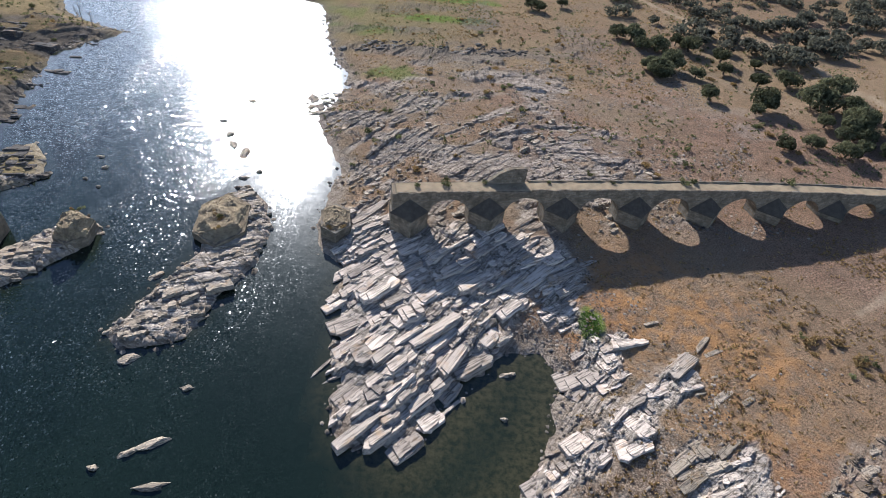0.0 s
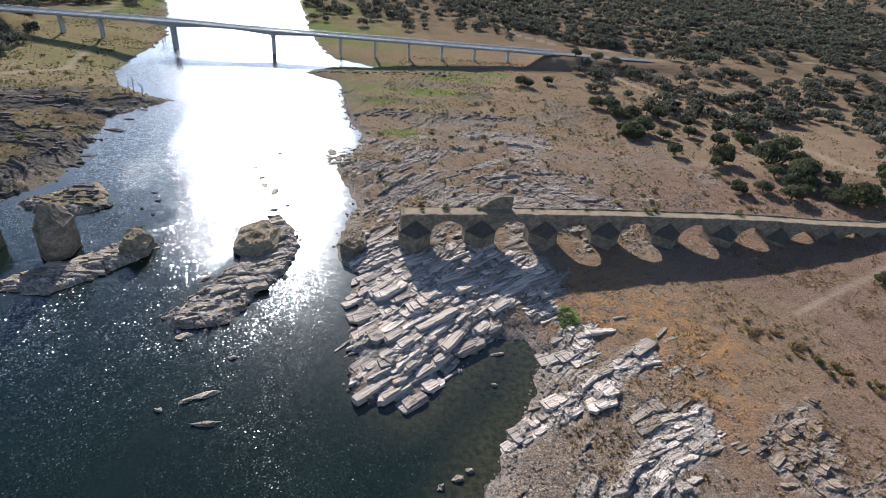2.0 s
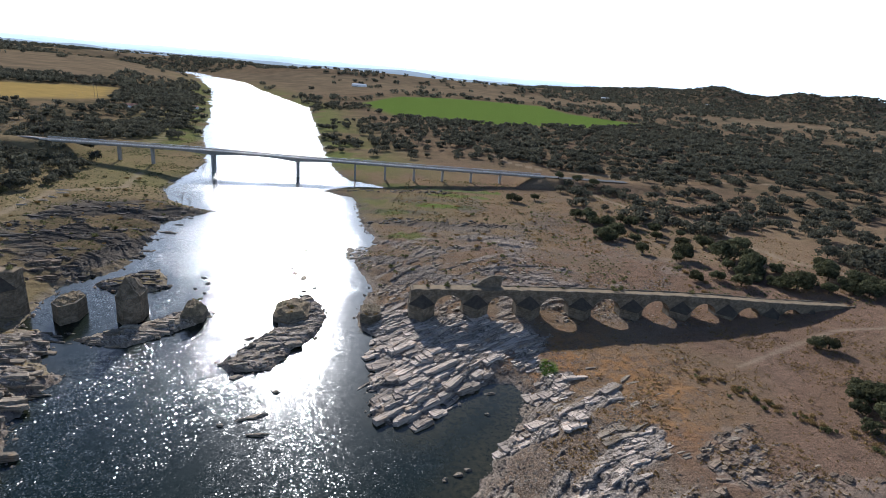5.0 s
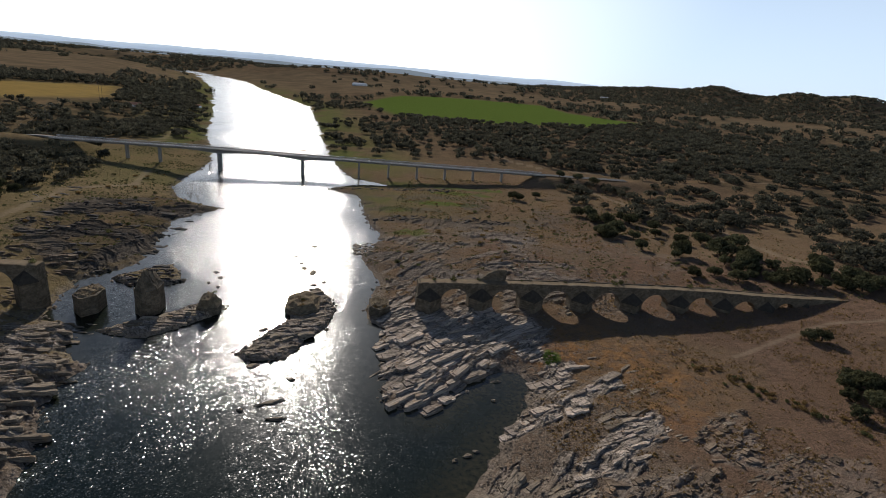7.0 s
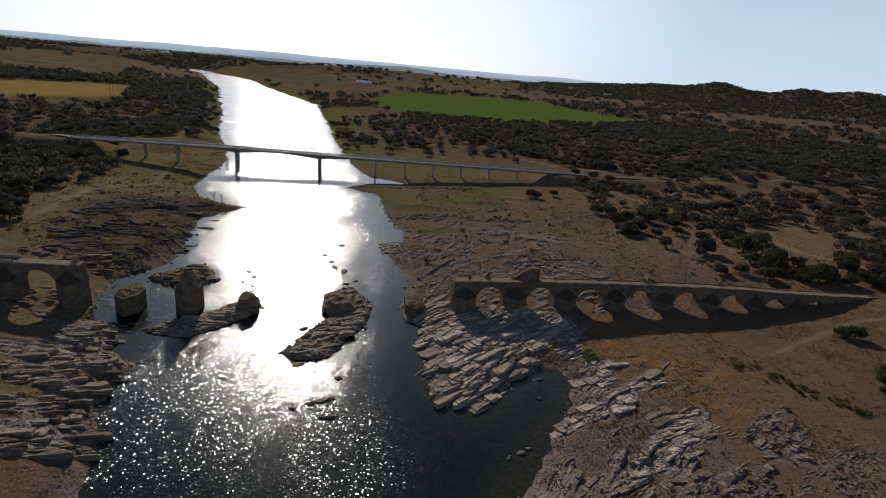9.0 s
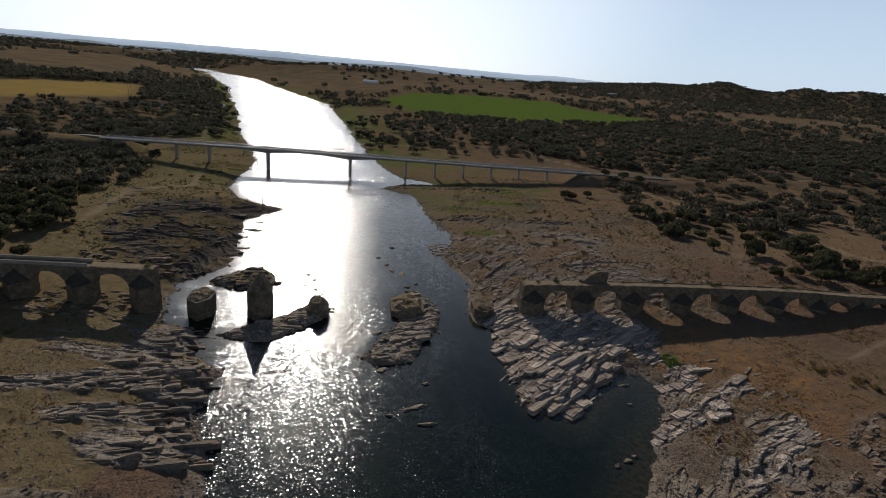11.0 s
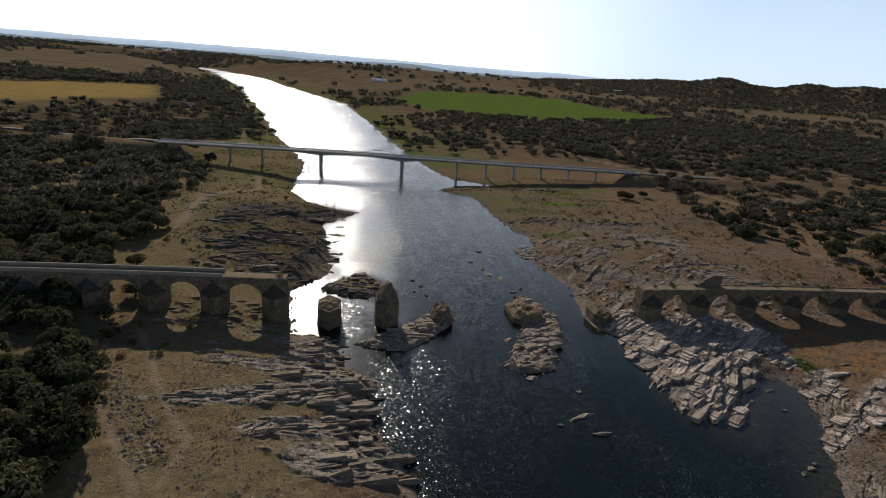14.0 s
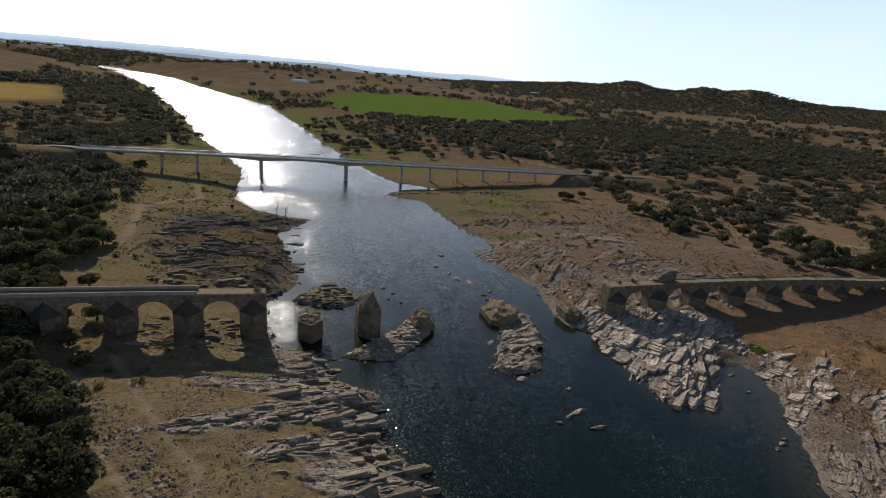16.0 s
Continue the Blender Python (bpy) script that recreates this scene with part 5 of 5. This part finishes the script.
def oak_lumps(rng, spread, height, count):
    lumps = []
    for i in range(count):
        a = math.tau * (i + rng.uniform(-0.3, 0.3)) / count * 1.6
        rr = spread * math.sqrt(rng.uniform(0.05, 0.62))
        z = height * (0.29 + 0.36 * (1 - (rr / spread) ** 2)) + rng.uniform(-0.8, 0.5)
        lumps.append((rr * math.cos(a), rr * math.sin(a), z, spread * rng.uniform(0.34, 0.50)))
    return lumps


def oak_meshes(seed, spread, height, lumps_n, per_lump, leaf):
    rng = np.random.default_rng(seed)
    lumps = oak_lumps(rng, spread, height, lumps_n)
    v, f = leaf_cloud(rng, lumps, per_lump, leaf)
    crown = fast_mesh("crown", v, f, LEAF)
    bm = bmesh.new()
    fork = height * 0.28
    lean = rng.uniform(-0.3, 0.3, 2)
    tube(bm, [(0, 0, -0.6), (lean[0] * 0.4, lean[1] * 0.4, fork * 0.5), (lean[0], lean[1], fork)], [0.42, 0.32, 0.27], 7)
    for cx, cy, cz, r in lumps[::2]:
        tube(bm, [(lean[0], lean[1], fork - 0.1), (cx * 0.45 + lean[0] * 0.5, cy * 0.45 + lean[1] * 0.5, fork + (cz - fork) * 0.6), (cx * 0.9, cy * 0.9, cz)], [0.2, 0.13, 0.05], 5)
    return to_mesh("trunk", bm, BARK), crown


OAKS = [oak_meshes(100 + i, *a) for i, a in enumerate(((4.2, 6.2, 13, 120, 0.36), (4.8, 6.8, 15, 120, 0.38), (3.5, 5.4, 11, 115, 0.33), (4.0, 7.0, 13, 120, 0.36), (2.9, 4.2, 9, 110, 0.31)))]


def in_wood(x, y):
    """Chance of a tree at a place."""
    xr = np.interp(y, (-60, -20, 14, 24, 48, 70, 113, 182, 257, 300, 330, 394, 464, 650, 900, 1300, 2500), (300, 200, 180, 142, 112, 92, 90, 62, 96, 100, 75, 28, -55, -100, -150, -260, -700))
    xl = np.interp(y, (-140, -100, -82, -59, -19, 11, 48, 115, 179, 254, 319, 440, 800, 1187, 1566, 2000), (-134, -141, -156, -176, -192, -191, -207, -222, -244, -296, -262, -312, -480, -680, -880, -1150))
    clump = fbm(x / 38, y / 38, 120, 3)
    right = (x > xr) * smooth(-10, 35, x - xr + 50 * (clump - 0.5))
    left = (x < xl) * smooth(-3, 4, xl - x)
    r = np.hypot(x, y + 100)
    dense_r = smooth(240, 330, y - 0.15 * x)
    pr = right * (0.17 + 0.46 * smooth(0.44, 0.58, clump) * (0.4 + 0.6 * smooth(0.4, 0.55, fbm(x / 90, y / 90, 121, 2))) + 0.14 * dense_r)
    pr = np.maximum(pr, 0.24 * smooth(300, 420, y) * smooth(0.40, 0.55, fbm(x / 70, y / 70, 122, 3)) * (x > -1200))
    pr = np.maximum(pr, 0.42 * smooth(950, 1150, r) * smooth(0.46, 0.56, fbm(x / 170, y / 90, 124, 3)))
    open_l = smooth(-330, -370, x) * smooth(150, 210, y) * smooth(620, 520, y)
    pl = left * (0.95 - 0.72 * open_l) * (0.42 + 0.58 * smooth(0.40, 0.52, fbm(x / 24, y / 24, 123, 3)))
    p = np.maximum(pr, pl)
    p = p * (1 - smooth(700, 1500, r) * 0.15)
    for poly in (GREEN_FIELD, YELLOW_FIELD, BROWN_FIELD):
        p = np.where(signed(poly, x, y) > -6, 0.0, p)
    far_open = smooth(900, 1600, r) * smooth(0.50, 0.57, fbm(x / 420, y / 260, 80, 3))
    hill = np.exp(-((r - 3100) / 600.0) ** 2) * smooth(6, 16, np.degrees(np.arctan2(x, y + 200)))
    p = np.maximum(p * (1 - 0.93 * far_open), 0.8 * smooth(0.1, 0.4, hill))
    for y0, gap in ((OLD_Y0, 5), (NEW_Y0, 11)):
        p = np.where(np.abs(y - y0 - SLOPE * x) < gap, 0.0, p)
    for line in (*PATHS, ROAD):
        p = np.where(edge_dist(line, x, y, closed=False)[0] < 4.5, 0.0, p)
    return p


def tree_spots(x0, x1, y0, y1, gap, seed):
    rng = np.random.default_rng(seed)
    gx, gy = np.meshgrid(np.arange(x0, x1, gap), np.arange(y0, y1, gap))
    x, y = gx.ravel() + rng.uniform(-0.45, 0.45, gx.size) * gap, gy.ravel() + rng.uniform(-0.45, 0.45, gx.size) * gap
    ok = rng.random(x.size) < in_wood(x, y)
    x, y = x[ok], y[ok]
    h, d, _ = ground_height(x, y)
    ok = d > 4
    return x[ok], y[ok], h[ok]


NX, NY, NZ = tree_spots(-420, 420, -140, 420, 7.6, 1)
LONE = [(141.5, -17.5, 4), (145.5, -18.5, 2), (138, -46, 0), (140, -53, 1), (134, -50, 2), (131, -56, 4), (137, -62, 1), (144, -58, 0), (128, -66, 4), (49, 182, 0), (53, 179, 2), (91, 250, 3), (119, 246, 1), (106, 248, 0),
        (66, 190, 2), (-87, 420, 3), (-64, 400, 2), (-183, -38, 2), (-188, -55, 0), (-168, -62, 4), (-160, -72, 4), (-152, -98, 3), (-160, -106, 1), (-150, -112, 0), (-168, -98, 1), (-146, -104, 1), (-153, -90, 0), (-147, -118, 1), (-158, -114, 3), (-166, -84, 1), (-174, -72, 0), (-181, -62, 3), (-176, -50, 2), (-168, -47, 2), (-186, -70, 1), (-163, -92, 0), (-190, -30, 3), (-181, -24, 2)]
near = np.argsort(np.hypot(NX + 20, (NY + 60)))
PICK, REST = near[:300 - len(LONE)], near[300 - len(LONE):]
rng0 = random.Random(9)


def plant(x, y, z, kind, size, turn):
    trunk_me, crown_me = OAKS[kind]
    root = thing("oak_tree", Matrix.Translation((x, y, z)) @ Matrix.Rotation(turn, 4, "Z") @ Matrix.Scale(size, 4), "dark green rounded holm oak on dry ground", "tree", "oaks of the open woodland")
    part("trunk", trunk_me, BARK, root)
    part("crown", crown_me, LEAF, root)


for x, y, k in LONE:
    plant(x, y, z_at(x, y), k, rng0.uniform(0.85, 1.1), rng0.uniform(0, 6.3))
for i in PICK:
    plant(NX[i], NY[i], NZ[i], rng0.randrange(5), rng0.uniform(0.8, 1.45), rng0.uniform(0, 6.3))


def far_wood(name, x, y, z, seed, spread, height, lumps, per_lump, leaf, label):
    """Trees too many to tell apart, in one mesh: trunk-less crowns of leaf clumps on short stems."""
    rng = np.random.default_rng(seed)
    forms = []
    for k in range(6):
        lp = oak_lumps(rng, spread * rng.uniform(0.8, 1.1), height * rng.uniform(0.9, 1.1), lumps)
        v, _ = leaf_cloud(rng, lp, per_lump, leaf)
        stem = np.array([(-0.35, 0, -1), (0.35, 0, -1), (0, 0, height * 0.55), (0, -0.35, -1), (0, 0.35, -1), (0, 0, height * 0.55)])
        forms.append(np.concatenate([v, stem]))
    which, turn, size = rng.integers(0, 6, len(x)), rng.uniform(0, math.tau, len(x)), rng.uniform(0.75, 1.4, len(x))
    vs = []
    for k in range(6):
        m = which == k
        if not m.any():
            continue
        c, s = np.cos(turn[m])[:, None], np.sin(turn[m])[:, None]
        f = forms[k][None] * size[m][:, None, None]
        vs.append(np.stack([f[..., 0] * c - f[..., 1] * s + x[m][:, None], f[..., 0] * s + f[..., 1] * c + y[m][:, None], f[..., 2] + z[m][:, None]], -1).reshape(-1, 3))
    v = np.concatenate(vs)
    ob = new(name, fast_mesh(name, v, np.arange(len(v)).reshape(-1, 3), LEAF_FAR))
    return tagged(ob, label, "woodland", kind="stuff")


far_wood("woodland", NX[REST], NY[REST], NZ[REST], 3, 4.4, 6.4, 9, 24, 0.66, "dense dark green holm oak woodland")


def in_view(x, y, z, lo, hi):
    r = np.hypot(x, y + 150)
    az = np.degrees(np.arctan2(x + 30, y + 250))
    ok = (r > lo) & (r < hi) & (az > -52) & (az < 50)
    return x[ok], y[ok], z[ok]


MX, MY, MZ = tree_spots(-900, 1000, -140, 1000, 8.6, 2)
ok = (MX < -420) | (MX > 420) | (MY > 420)
MX, MY, MZ = in_view(MX[ok], MY[ok], MZ[ok], 0, 1150)
far_wood("woodland", MX, MY, MZ, 4, 4.6, 6.4, 7, 11, 1.15, "dark green oak woodland in the middle distance")
FX, FY, FZ = tree_spots(-3300, 3300, 300, 4300, 24, 3)
FX, FY, FZ = in_view(FX, FY, FZ, 1150, 4300)
far_wood("woodland", FX, FY, FZ, 5, 10.0, 8.5, 4, 7, 3.0, "distant wooded hills of dark oaks")


# ---- shrubs, dry weeds and fresh grass ----
def bush_mesh(seed, material, spread, height, count=6, per=42, leaf=0.16):
    rng = np.random.default_rng(seed)
    lumps = [(rng.uniform(-0.6, 0.6) * spread, rng.uniform(-0.6, 0.6) * spread, height * rng.uniform(0.25, 0.6), spread * rng.uniform(0.3, 0.5)) for _ in range(count)]
    v, f = leaf_cloud(rng, lumps, per, leaf, height / spread)
    v[:, 2] = np.maximum(v[:, 2], -0.1)
    return fast_mesh("bush", v, f, material)


BUSHES = [bush_mesh(200 + i, SHRUB, 1.5, 1.3) for i in range(3)]
DRY_BUSHES = [bush_mesh(210 + i, DRY, 1.5, 0.9) for i in range(3)]
rb = random.Random(31)


def bush(x, y, size, dry=False, z=None):
    ob = new("dry_bush" if dry else "bush", rb.choice(DRY_BUSHES if dry else BUSHES))
    ob.matrix_basis = Matrix.Translation((x, y, z_at(x, y) if z is None else z)) @ Matrix.Rotation(rb.uniform(0, 6.3), 4, "Z") @ Matrix.Scale(size, 4)
    tagged(ob, "withered brown bush on dry earth" if dry else "low green bush with small leaves", "bush", "bushes along the banks")


for i in range(46):
    t = rb.random()
    bush(90 + 34 * t + rb.gauss(0, 2.2), -42 - 32 * t + rb.gauss(0, 2.2), rb.uniform(0.5, 1.1), rb.random() < 0.75)
for i in range(150):
    x, y = rb.uniform(-25, 130), rb.uniform(5, 160)
    if float(land(np.array([x]), np.array([y]))[1][0]) > 2:
        bush(x, y, rb.uniform(0.4, 1.3), rb.random() < 0.6)
for i in range(60):
    x, y = rb.uniform(-215, -130), rb.uniform(0, 190)
    if float(land(np.array([x]), np.array([y]))[1][0]) > 2:
        bush(x, y, rb.uniform(0.5, 1.4), rb.random() < 0.5)
for i in range(40):
    x, y = rb.uniform(-180, -140), rb.uniform(-110, -45)
    bush(x, y, rb.uniform(0.5, 1.5), rb.random() < 0.35)
for x, v, size in ((6, 0.6, 0.7), (13, 1.4, 1.1), (22, 1.0, 0.7), (75, 1.6, 1.1), (78, 2.0, 0.9), (107, 2.2, 1.1), (-123, 0.8, 1.0), (38, 1.3, 0.5), (55, 1.4, 0.5)):
    p = old_pose(x) @ Vector((0, v, float(old_deck(x)) + 0.1))
    bush(p.x, p.y, size, False, p.z)
for x, top in ((-107.6, 6.7), (-40.0, 4.0), (-70.6, 5.4), (-13.4, 4.0)):
    for k in range(12):
        p = old_pose(x) @ Vector((rb.uniform(-2.2, 2.2), rb.uniform(-3, 5), top - 0.5))
        bush(p.x, p.y, rb.uniform(0.35, 0.75), rb.random() < 0.8, p.z)


def grass_patch(cx, cy, rx, ry, n, seed, material, label, tall=0.2):
    rng = np.random.default_rng(seed)
    a, q = rng.uniform(0, math.tau, n), np.sqrt(rng.random(n))
    x, y = cx + rx * q * np.cos(a), cy + ry * q * np.sin(a)
    h, d, _ = ground_height(x, y)
    ok = d > 0.2
    x, y, h = x[ok], y[ok], h[ok]
    n = len(x)
    b, s = rng.uniform(0, math.tau, n), rng.uniform(0.5, 1.4, n) * tall
    dx, dy = np.cos(b) * 0.12, np.sin(b) * 0.12
    lx, ly = rng.normal(0, 0.15, n), rng.normal(0, 0.15, n)
    v = np.stack([np.stack([x - dx, y - dy, h - 0.05], -1), np.stack([x + dx, y + dy, h - 0.05], -1), np.stack([x + lx, y + ly, h + s], -1)], 1).reshape(-1, 3)
    ob = new("grass", fast_mesh("grass", v, np.arange(len(v)).reshape(-1, 3), material))
    tagged(ob, label, "grass", kind="stuff")


grass_patch(45.5, -46, 2.3, 4.2, 1500, 1, FRESH, "bright green wet grass beside the pool")
grass_patch(-12, 78, 9, 5, 600, 2, FRESH, "green marsh grass on the bank")
grass_patch(-28, 128, 11, 5, 600, 3, FRESH, "green marsh grass on the bank")


def tufts(name, x, y, seed, material, size, label):
    """Low dry plants: three crossed leaning blades each, in one mesh."""
    rng = np.random.default_rng(seed)
    h, d, rk = ground_height(x, y)
    ok = (d > 1.0) & (rk < 0.6)
    x, y, h = x[ok], y[ok], h[ok]
    n = len(x)
    out = []
    for k in range(5):
        b, s = rng.uniform(0, math.tau, n), rng.uniform(0.5, 1.5, n) * size
        ox, oy = rng.normal(0, 0.35, n) * s, rng.normal(0, 0.35, n) * s
        dx, dy = np.cos(b) * 0.42 * s, np.sin(b) * 0.42 * s
        lx, ly = rng.normal(0, 0.5, n) * s, rng.normal(0, 0.5, n) * s
        out.append(np.stack([np.stack([x + ox - dx, y + oy - dy, h - 0.05], -1), np.stack([x + ox + dx, y + oy + dy, h - 0.05], -1), np.stack([x + ox + lx, y + oy + ly, h + 0.8 * s], -1)], 1).reshape(-1, 3))
    v = np.concatenate(out)
    ob = new(name, fast_mesh(name, v, np.arange(len(v)).reshape(-1, 3), material))
    tagged(ob, label, "weeds", kind="stuff")


def tuft_places(n, x0, x1, y0, y1, seed, thresh):
    rng = np.random.default_rng(seed)
    x, y = rng.uniform(x0, x1, n), rng.uniform(y0, y1, n)
    ok = rng.random(n) < 0.12 + 0.88 * smooth(thresh, thresh + 0.14, fbm(x / 14, y / 14, seed, 4))
    for line in PATHS:
        ok &= edge_dist(line, x, y, closed=False)[0] > 1.8
    return x[ok], y[ok]


tufts("dry_weeds", *tuft_places(11000, -30, 200, -5, 240, 301, 0.5), 1, DRY, 0.5, "brown withered weeds over the dry meadow")
tufts("dry_weeds", *tuft_places(15000, 40, 190, -130, -5, 302, 0.5), 2, DRY, 0.42, "brown withered weeds over the dry slope")
tufts("green_weeds", *tuft_places(7500, -30, 200, 15, 240, 303, 0.54), 3, SHRUB, 0.6, "low olive scrub over the dry meadow")
tufts("green_weeds", *tuft_places(12000, -260, -115, -10, 330, 304, 0.48), 4, SHRUB, 0.6, "low olive scrub on the rocky bank")
tufts("dry_weeds", *tuft_places(4000, -190, -95, -128, -40, 305, 0.5), 5, DRY, 0.34, "brown withered weeds on the trampled bank")


def fallen_log(x, y, length, turn):
    z = z_at(x, y)
    bm = bmesh.new()
    tube(bm, [(-length / 2, 0, 0.15), (-length * 0.1, 0.2, 0.3), (length * 0.25, 0.1, 0.25), (length / 2, -0.2, 0.2)], [0.32, 0.27, 0.2, 0.1], 7)
    tube(bm, [(length * 0.1, 0.1, 0.3), (length * 0.3, 0.9, 0.7)], [0.12, 0.05], 5)
    ob = new("fallen_log", to_mesh("fallen_log", bm, PALE_WOOD))
    ob.matrix_basis = Matrix.Translation((x, y, z)) @ Matrix.Rotation(turn, 4, "Z")
    tagged(ob, "bleached fallen tree trunk on the bank", "log", "bleached trunks on the bank")


PALE_WOOD = two_tone("bleached_wood", (0.44, 0.40, 0.34), (0.34, 0.30, 0.25), 1, 0.9, 5, 0.4, 0.03)
for x, y, ln, tn in ((-207, 92, 8, 0.2), (-203, 86, 6, 0.5), (-200, 75, 7, -0.3), (-198, 66, 5, 0.1), (-204, 60, 6, -0.5), (-196, 50, 5, 0.3)):
    fallen_log(x, y, ln, tn)


def bare_tree(x, y, height, seed):
    """A leafless tree: stem, limbs and twigs."""
    rnd = random.Random(seed)
    root = thing("bare_tree", Matrix.Translation((x, y, z_at(x, y))), "thin leafless grey tree at the water", "tree", "bare trees at the water")
    bm = bmesh.new()
    tube(bm, [(0, 0, -0.5), (0.1, 0, height * 0.4), (0.3, 0.1, height)], [0.2, 0.13, 0.03], 6)
    part("trunk", bm, BARK, root)
    bm = bmesh.new()
    for i in range(14):
        z0 = height * rnd.uniform(0.25, 0.85)
        a, l = rnd.uniform(0, 6.3), height * rnd.uniform(0.18, 0.38)
        p1 = (0.15 + math.cos(a) * l * 0.6, math.sin(a) * l * 0.6, z0 + l * 0.5)
        tube(bm, [(0.15, 0, z0), p1, (0.15 + math.cos(a) * l * 0.8, math.sin(a) * l * 0.8, z0 + l)], [0.07, 0.045, 0.015], 4)
        tube(bm, [p1, (p1[0] + rnd.uniform(-0.6, 0.6), p1[1] + rnd.uniform(-0.6, 0.6), p1[2] + l * 0.5)], [0.035, 0.012], 4)
    part("crown", bm, BARK, root)


for x, y, ht, sd in ((-143, 98, 8.5, 1), (-138, 96, 6, 2), (-186, 214, 6, 3), (-183, 205, 5, 4)):
    bare_tree(x, y, ht, sd)


# ---- power line ----
def pylon(x, y, top):
    z = z_at(x, y)
    root = thing("power_pole", Matrix.Translation((x, y, z)) @ Matrix.Rotation(radians(22), 4, "Z"), "twin-legged power pole with a crossarm", "power pole", "power line")
    bm = bmesh.new()
    tube(bm, [(0, 0, -1), (0, 0, top - z)], [0.22, 0.13], 8)
    leg = to_mesh("leg", bm, WOOD_POLE)
    for s in (-1.5, 1.5):
        part("leg", leg, WOOD_POLE, root, "", Matrix.Translation((s, 0, 0)))
    bm = bmesh.new()
    box(bm, -3.4, 3.4, -0.08, 0.08, top - z - 0.85, top - z - 0.65)
    part("crossarm", bm, WOOD_POLE, root)
    for s in (-3.2, 0.0, 3.2):
        bm = bmesh.new()
        tube(bm, [(s, 0, top - z - 0.95), (s, 0, top - z - 1.5)], [0.09, 0.06], 6)
        part("insulator", bm, STEEL, root)


POLES = [(-150, -150, 26), (-232, 24, 27), (-330, 235, 33), (-430, 450, 44)]
for x, y, top in POLES:
    pylon(x, y, top)
for (xa, ya, ta), (xb, yb, tb) in zip(POLES, POLES[1:]):
    for s in (-3.2, 0.0, 3.2):
        cu = bpy.data.curves.new("cable", "CURVE")
        cu.dimensions, cu.bevel_depth, cu.bevel_resolution = "3D", 0.022, 1
        sp = cu.splines.new("POLY")
        sp.points.add(24)
        ox, oy = s * math.cos(radians(22)), s * math.sin(radians(22))
        for i in range(25):
            t = i / 24
            sp.points[i].co = (xa + (xb - xa) * t + ox, ya + (yb - ya) * t + oy, ta + (tb - ta) * t - 1.5 - 20 * t * (1 - t), 1)
        cu.materials.append(WIRE)
        tagged(new("cable", cu), "thin pale overhead power cable", "cable", "power line")


# ---- houses ----
def farmhouse(x, y, length, depth, wall_h, roof_mat, turn, label):
    z = z_at(x, y) - 0.3
    root = thing("farmhouse", Matrix.Translation((x, y, z)) @ Matrix.Rotation(turn, 4, "Z"), label, "house", "far farm buildings")
    bm = bmesh.new()
    box(bm, -length / 2, length / 2, -depth / 2, depth / 2, 0, wall_h)
    part("wall", bm, WHITEWASH, root)
    bm = bmesh.new()
    l, d, top = length / 2 + 0.5, depth / 2 + 0.5, wall_h + depth * 0.22
    a = [bm.verts.new(p) for p in ((-l, -d, wall_h), (l, -d, wall_h), (l, d, wall_h), (-l, d, wall_h), (-l * 0.8, 0, top), (l * 0.8, 0, top))]
    for f in ((0, 1, 5, 4), (1, 2, 5), (2, 3, 4, 5), (3, 0, 4), (3, 2, 1, 0)):
        bm.faces.new([a[i] for i in f])
    part("roof", bm, roof_mat, root)
    bm = bmesh.new()
    box(bm, -0.6, 0.6, -0.06, 0.06, 0, 1.3)
    win = to_mesh("window", bm, ASPHALT)
    for i in range(4):
        part("window", win, ASPHALT, root, "dark window", Matrix.Translation((-length * 0.36 + i * length * 0.24, -depth / 2 - 0.02, wall_h * 0.35)))


farmhouse(-421, 500, 20, 12, 3.4, ROOF_TILE, 0.3, "white farmhouse with a hipped tile roof among trees")
farmhouse(-395, 610, 14, 9, 3.2, ROOF_TILE, 0.1, "small white farm building near a track")
farmhouse(-330, 1500, 46, 16, 5, SHEET, 0.2, "long pale farm shed far across the river")
farmhouse(560, 2150, 44, 16, 5, SHEET, 0.1, "long pale farm shed below the hills")
farmhouse(1000, 2200, 30, 14, 5, SHEET, -0.2, "pale farm building below the hills")
